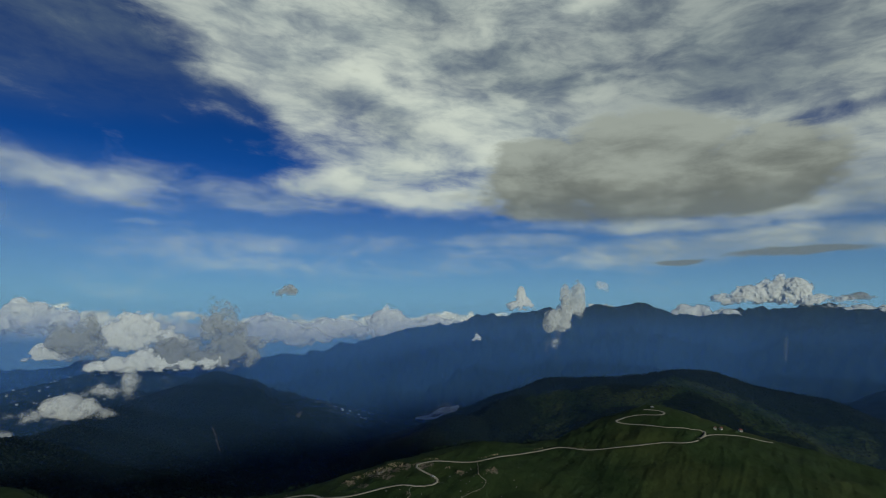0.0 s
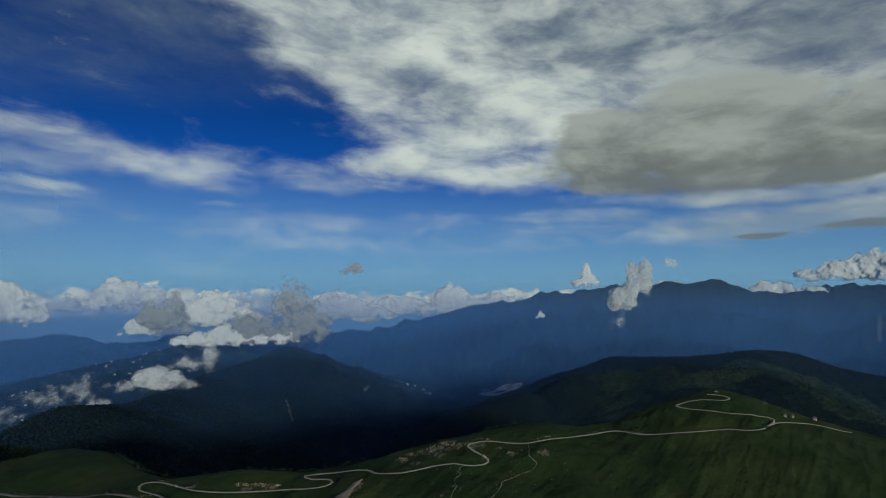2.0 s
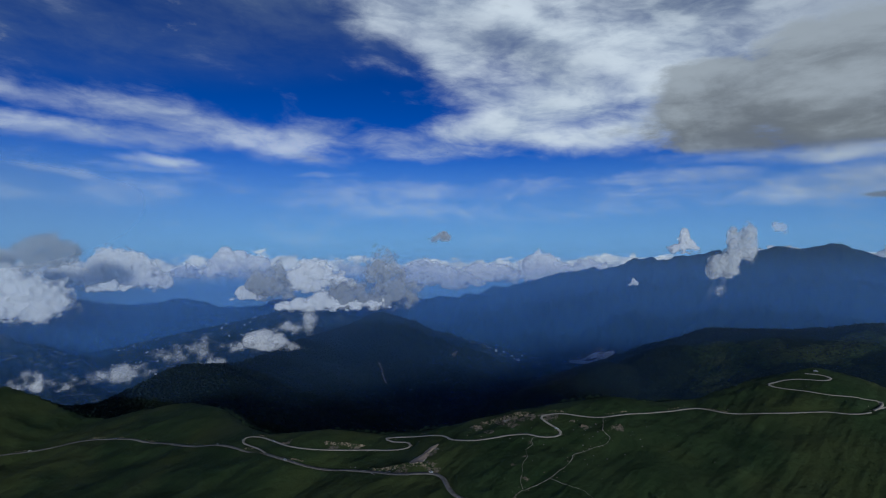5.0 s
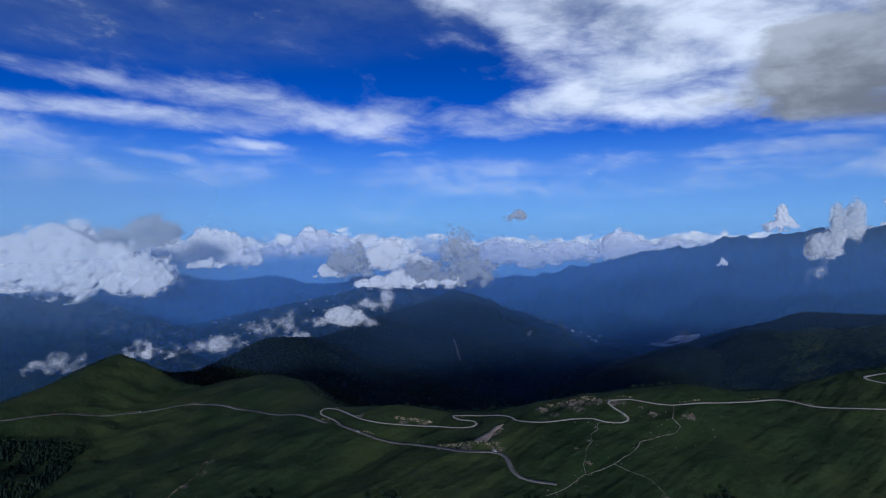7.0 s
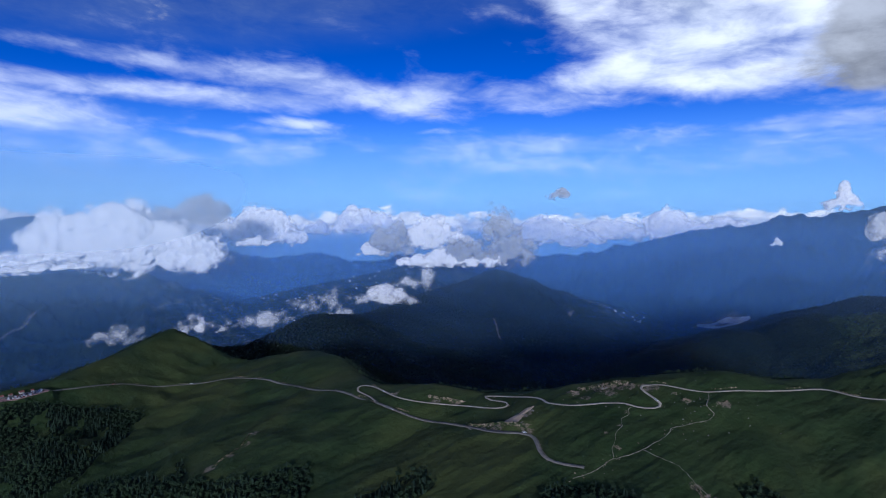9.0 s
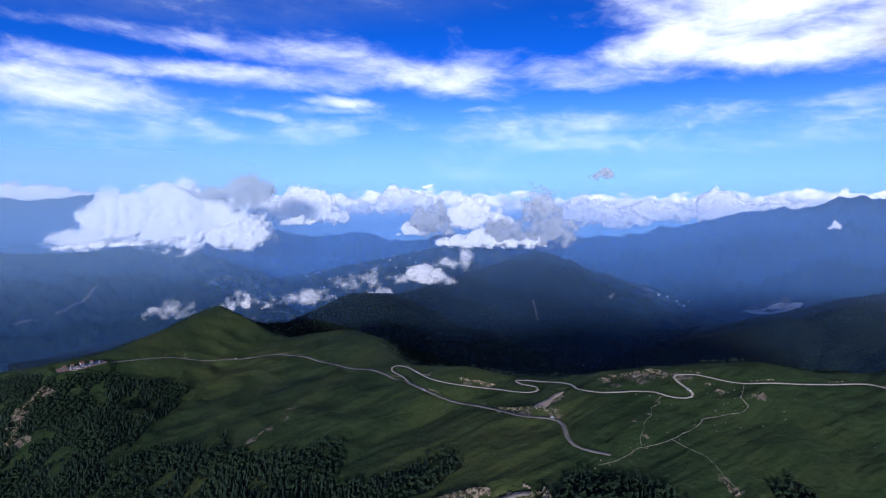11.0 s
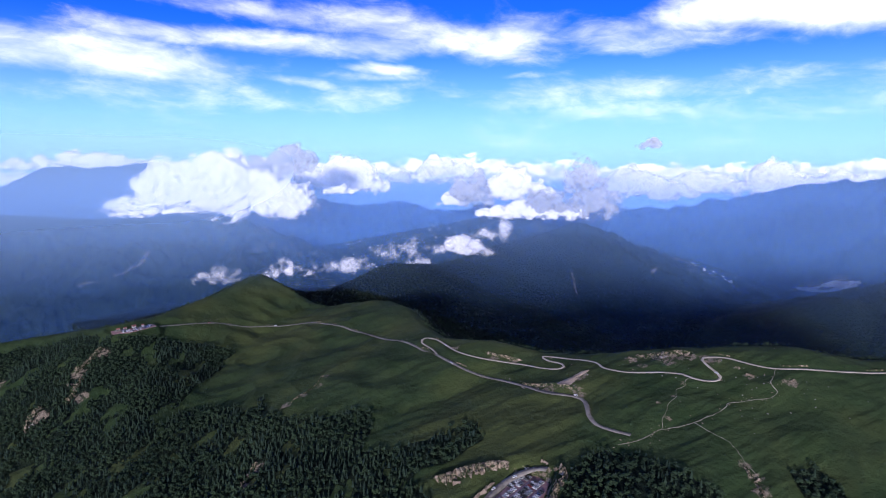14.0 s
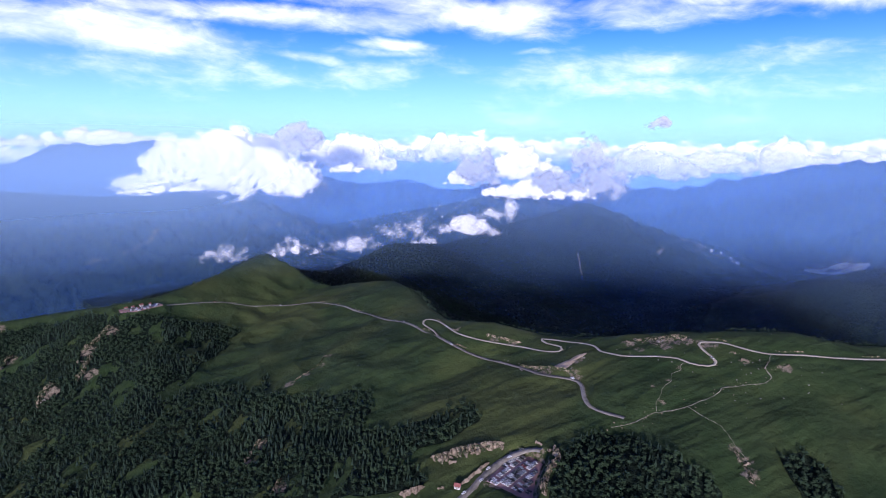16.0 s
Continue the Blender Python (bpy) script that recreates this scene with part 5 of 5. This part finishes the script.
# ---------------------------------------------------------------- woods
def leaf_material(name, dark, light):
    mat, k = material(name)
    geo = k.add("ShaderNodeNewGeometry")
    n = k.noise(geo.outputs["Position"], 0.9, 4, 0.6)
    stand = k.step(k.noise(geo.outputs["Position"], 0.022, 4, 0.55), 0.34, 0.66)
    f = k.m("ADD", k.m("ADD", k.m("MULTIPLY", geo.outputs["Random Per Island"], 0.35), k.m("MULTIPLY", n, 0.25)), k.m("MULTIPLY", stand, 0.4))
    finish(k, principled(k, k.mix(k.step(f, 0.15, 0.85), dark, light), 0.85, 0.2), k.noise(geo.outputs["Position"], 2.2, 4, 0.7), 0.8, 0.6)
    return mat


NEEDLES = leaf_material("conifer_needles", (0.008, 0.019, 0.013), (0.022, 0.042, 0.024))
# darker copy of the needles: the shade of the far flanks is in the colour
SHADED_NEEDLES = leaf_material("shaded_needles", (0.004, 0.009, 0.007), (0.010, 0.019, 0.011))
LEAVES = leaf_material("broad_leaves", (0.010, 0.024, 0.012), (0.028, 0.051, 0.022))
BARK = surface("rough_bark", (0.04, 0.03, 0.022), (0.10, 0.08, 0.06), 0.3, 0.95, 0.1, 0.6, 0.05)


def conifer_shape(rs):
    """Trunk and four ragged tiers of boughs, one unit high."""
    vs, fs = [], []
    for tier in range(5):
        z0, r = 0.10 + tier * 0.17, 0.24 * (1 - tier * 0.17)
        n = 9
        a = np.arange(n) / n * 2 * np.pi + rs.uniform(0, 6)
        rad = r * np.where(np.arange(n) % 2, 0.62, 1.0) * rs.uniform(0.8, 1.2, n)
        ring = np.column_stack([np.cos(a) * rad, np.sin(a) * rad, z0 - 0.05 * rad / r + rs.uniform(-0.015, 0.015, n)])
        tip = np.array([[rs.uniform(-0.02, 0.02), rs.uniform(-0.02, 0.02), min(1.0, z0 + 0.30)]])
        b = sum(len(q) for q in vs)
        vs.append(np.vstack([ring, tip]))
        fs += [(b + i, b + (i + 1) % n, b + n) for i in range(n)]
    b = sum(len(q) for q in vs)
    a = np.arange(4) / 4 * 2 * np.pi
    vs.append(np.vstack([np.column_stack([np.cos(a) * 0.03, np.sin(a) * 0.03, np.full(4, -0.08)]), [[0, 0, 0.5]]]))
    fs += [(b + i, b + (i + 1) % 4, b + 4) for i in range(4)]
    return np.vstack(vs), np.array(fs)


ICO0 = icosphere(1)


def broadleaf_shape(rs):
    """Tapered trunk, and a crown of uneven clumps with gaps between them, one unit high."""
    vs, fs = [], []
    for i in range(9):
        ang, out, up = rs.uniform(0, 6.28), rs.uniform(0.05, 0.30), rs.uniform(0.38, 0.86)
        out *= 1 - 0.6 * abs(up - 0.55)
        s = rs.uniform(0.09, 0.19)
        p = ICO0[0] * s * rs.uniform(0.7, 1.3, (len(ICO0[0]), 1)) * np.array([1, 1, 0.8]) + np.array([math.cos(ang) * out, math.sin(ang) * out, up])
        fs.append(ICO0[1] + sum(len(q) for q in vs))
        vs.append(p)
    b = sum(len(q) for q in vs)
    a = np.arange(4) / 4 * 2 * np.pi
    vs.append(np.vstack([np.column_stack([np.cos(a) * 0.035, np.sin(a) * 0.035, np.full(4, -0.1)]), [[0, 0, 0.6]]]))
    fs.append(np.array([(b + i, b + (i + 1) % 4, b + 4) for i in range(4)]))
    return np.vstack(vs), np.concatenate(fs)


def clump_shape(rs):
    v, f = ICO0
    return v * rs.uniform(0.6, 1.25, (len(v), 1)) * np.array([0.38, 0.38, 0.5]) + np.array([0, 0, 0.42]), f


def plant(name, shapes, xs, ys, heights, mat, label, spread, rs):
    """Sets one shape after another on the land, joined into one wood."""
    zs = height_at(xs, ys)
    vs, fs, count = [], [], 0
    for i, (x, y, z, h) in enumerate(zip(xs, ys, zs, heights)):
        v, f = shapes[i % len(shapes)]
        c, s = math.cos(i * 2.4), math.sin(i * 2.4)
        w = h * spread
        vs.append(np.column_stack([(v[:, 0] * c - v[:, 1] * s) * w + x, (v[:, 0] * s + v[:, 1] * c) * w + y, v[:, 2] * h + z]))
        fs.append(f + count)
        count += len(v)
    return tagged(new(name, mesh_of(name, np.concatenate(vs), np.concatenate(fs), mat, False)), label, "woodland", kind="stuff")


rs = np.random.RandomState(77)


def scatter(x0, x1, y0, y1, gap):
    nx, ny = int((x1 - x0) / gap), int((y1 - y0) / gap)
    X, Y = np.meshgrid(x0 + (np.arange(nx) + 0.5) * gap, y0 + (np.arange(ny) + 0.5) * gap)
    return X.ravel() + rs.uniform(-0.55, 0.55, X.size) * gap, Y.ravel() + rs.uniform(-0.55, 0.55, X.size) * gap


def wooded(x, y):
    wood, bare, _ = land_cover(x, y, np.zeros_like(x))
    return wood * (1 - 0.9 * bare)


sx, sy = scatter(-1120, 140, 40, 760, 4.7)
keep = (np.hypot(sx - 50, sy) < 1250) & (sy > 0.25 * np.abs(sx) - 90)
sx, sy = sx[keep], sy[keep]
w = wooded(sx, sy)
thin_out = fractal(sx / 45, sy / 45, 3, 0.5, 91)
keep = (w * (0.92 + 0.9 * np.clip(thin_out + 0.2, -0.6, 0.1)) > rs.uniform(0.12, 0.9, len(sx))) & (behind_home(sx, sy) < 60)
sx, sy = sx[keep], sy[keep]
kind = fractal(sx / 70, sy / 70, 3, 0.5, 93) + rs.uniform(-0.35, 0.35, len(sx)) > 0.12
plant("conifer_wood", [conifer_shape(rs) for _ in range(12)], sx[kind], sy[kind], rs.uniform(4, 8.0, kind.sum()), NEEDLES, "dark green conifers covering the steep slopes", 1.05, rs)
plant("broadleaf_wood", [broadleaf_shape(rs) for _ in range(12)], sx[~kind], sy[~kind], rs.uniform(3.2, 6.2, (~kind).sum()), LEAVES, "green broadleaf trees mixed into the slope forest", 1.25, rs)

# woods on the ridges behind
sx, sy = scatter(-1500, -250, 640, 2700, 10.5)
s2 = scatter(60, 1500, 1250, 2200, 12.0)
s3 = scatter(-420, 520, 640, 900, 9.0)
sx, sy = np.concatenate([sx, s2[0], s3[0]]), np.concatenate([sy, s2[1], s3[1]])
w = wooded(sx, sy)
keep = (w > rs.uniform(0.3, 0.9, len(sx))) & (behind_home(sx, sy) > np.where((sx > -420) & (sy < 1100), 55, 22))
sx, sy = sx[keep], sy[keep]
plant("far_wood", [clump_shape(rs) for _ in range(16)], sx, sy, rs.uniform(4.5, 8.5, len(sx)) * np.where((sx > 0) & (sy > 1200), 0.6, 1.0), SHADED_NEEDLES, "dense forest on the ridges behind, with shade put into its colour", 1.5, rs)

# low bushes in the grass
sx, sy = scatter(-760, 420, 330, 740, 16.0)
n = fractal(sx / 60, sy / 60, 3, 0.5, 95)
keep = (wooded(sx, sy) < 0.2) & (n > 0.12) & (rs.uniform(0, 1, len(sx)) < 0.5)
for line, half in ROADS:
    keep &= along(sx, sy, line)[0] > half + 3
keep &= inside(sx, sy, LOT) < -4
sx, sy = sx[keep], sy[keep]
plant("bushes", [clump_shape(rs) for _ in range(8)], sx, sy, rs.uniform(0.8, 2.0, len(sx)), LEAVES, "low green bushes scattered over the grass slope", 1.5, rs)
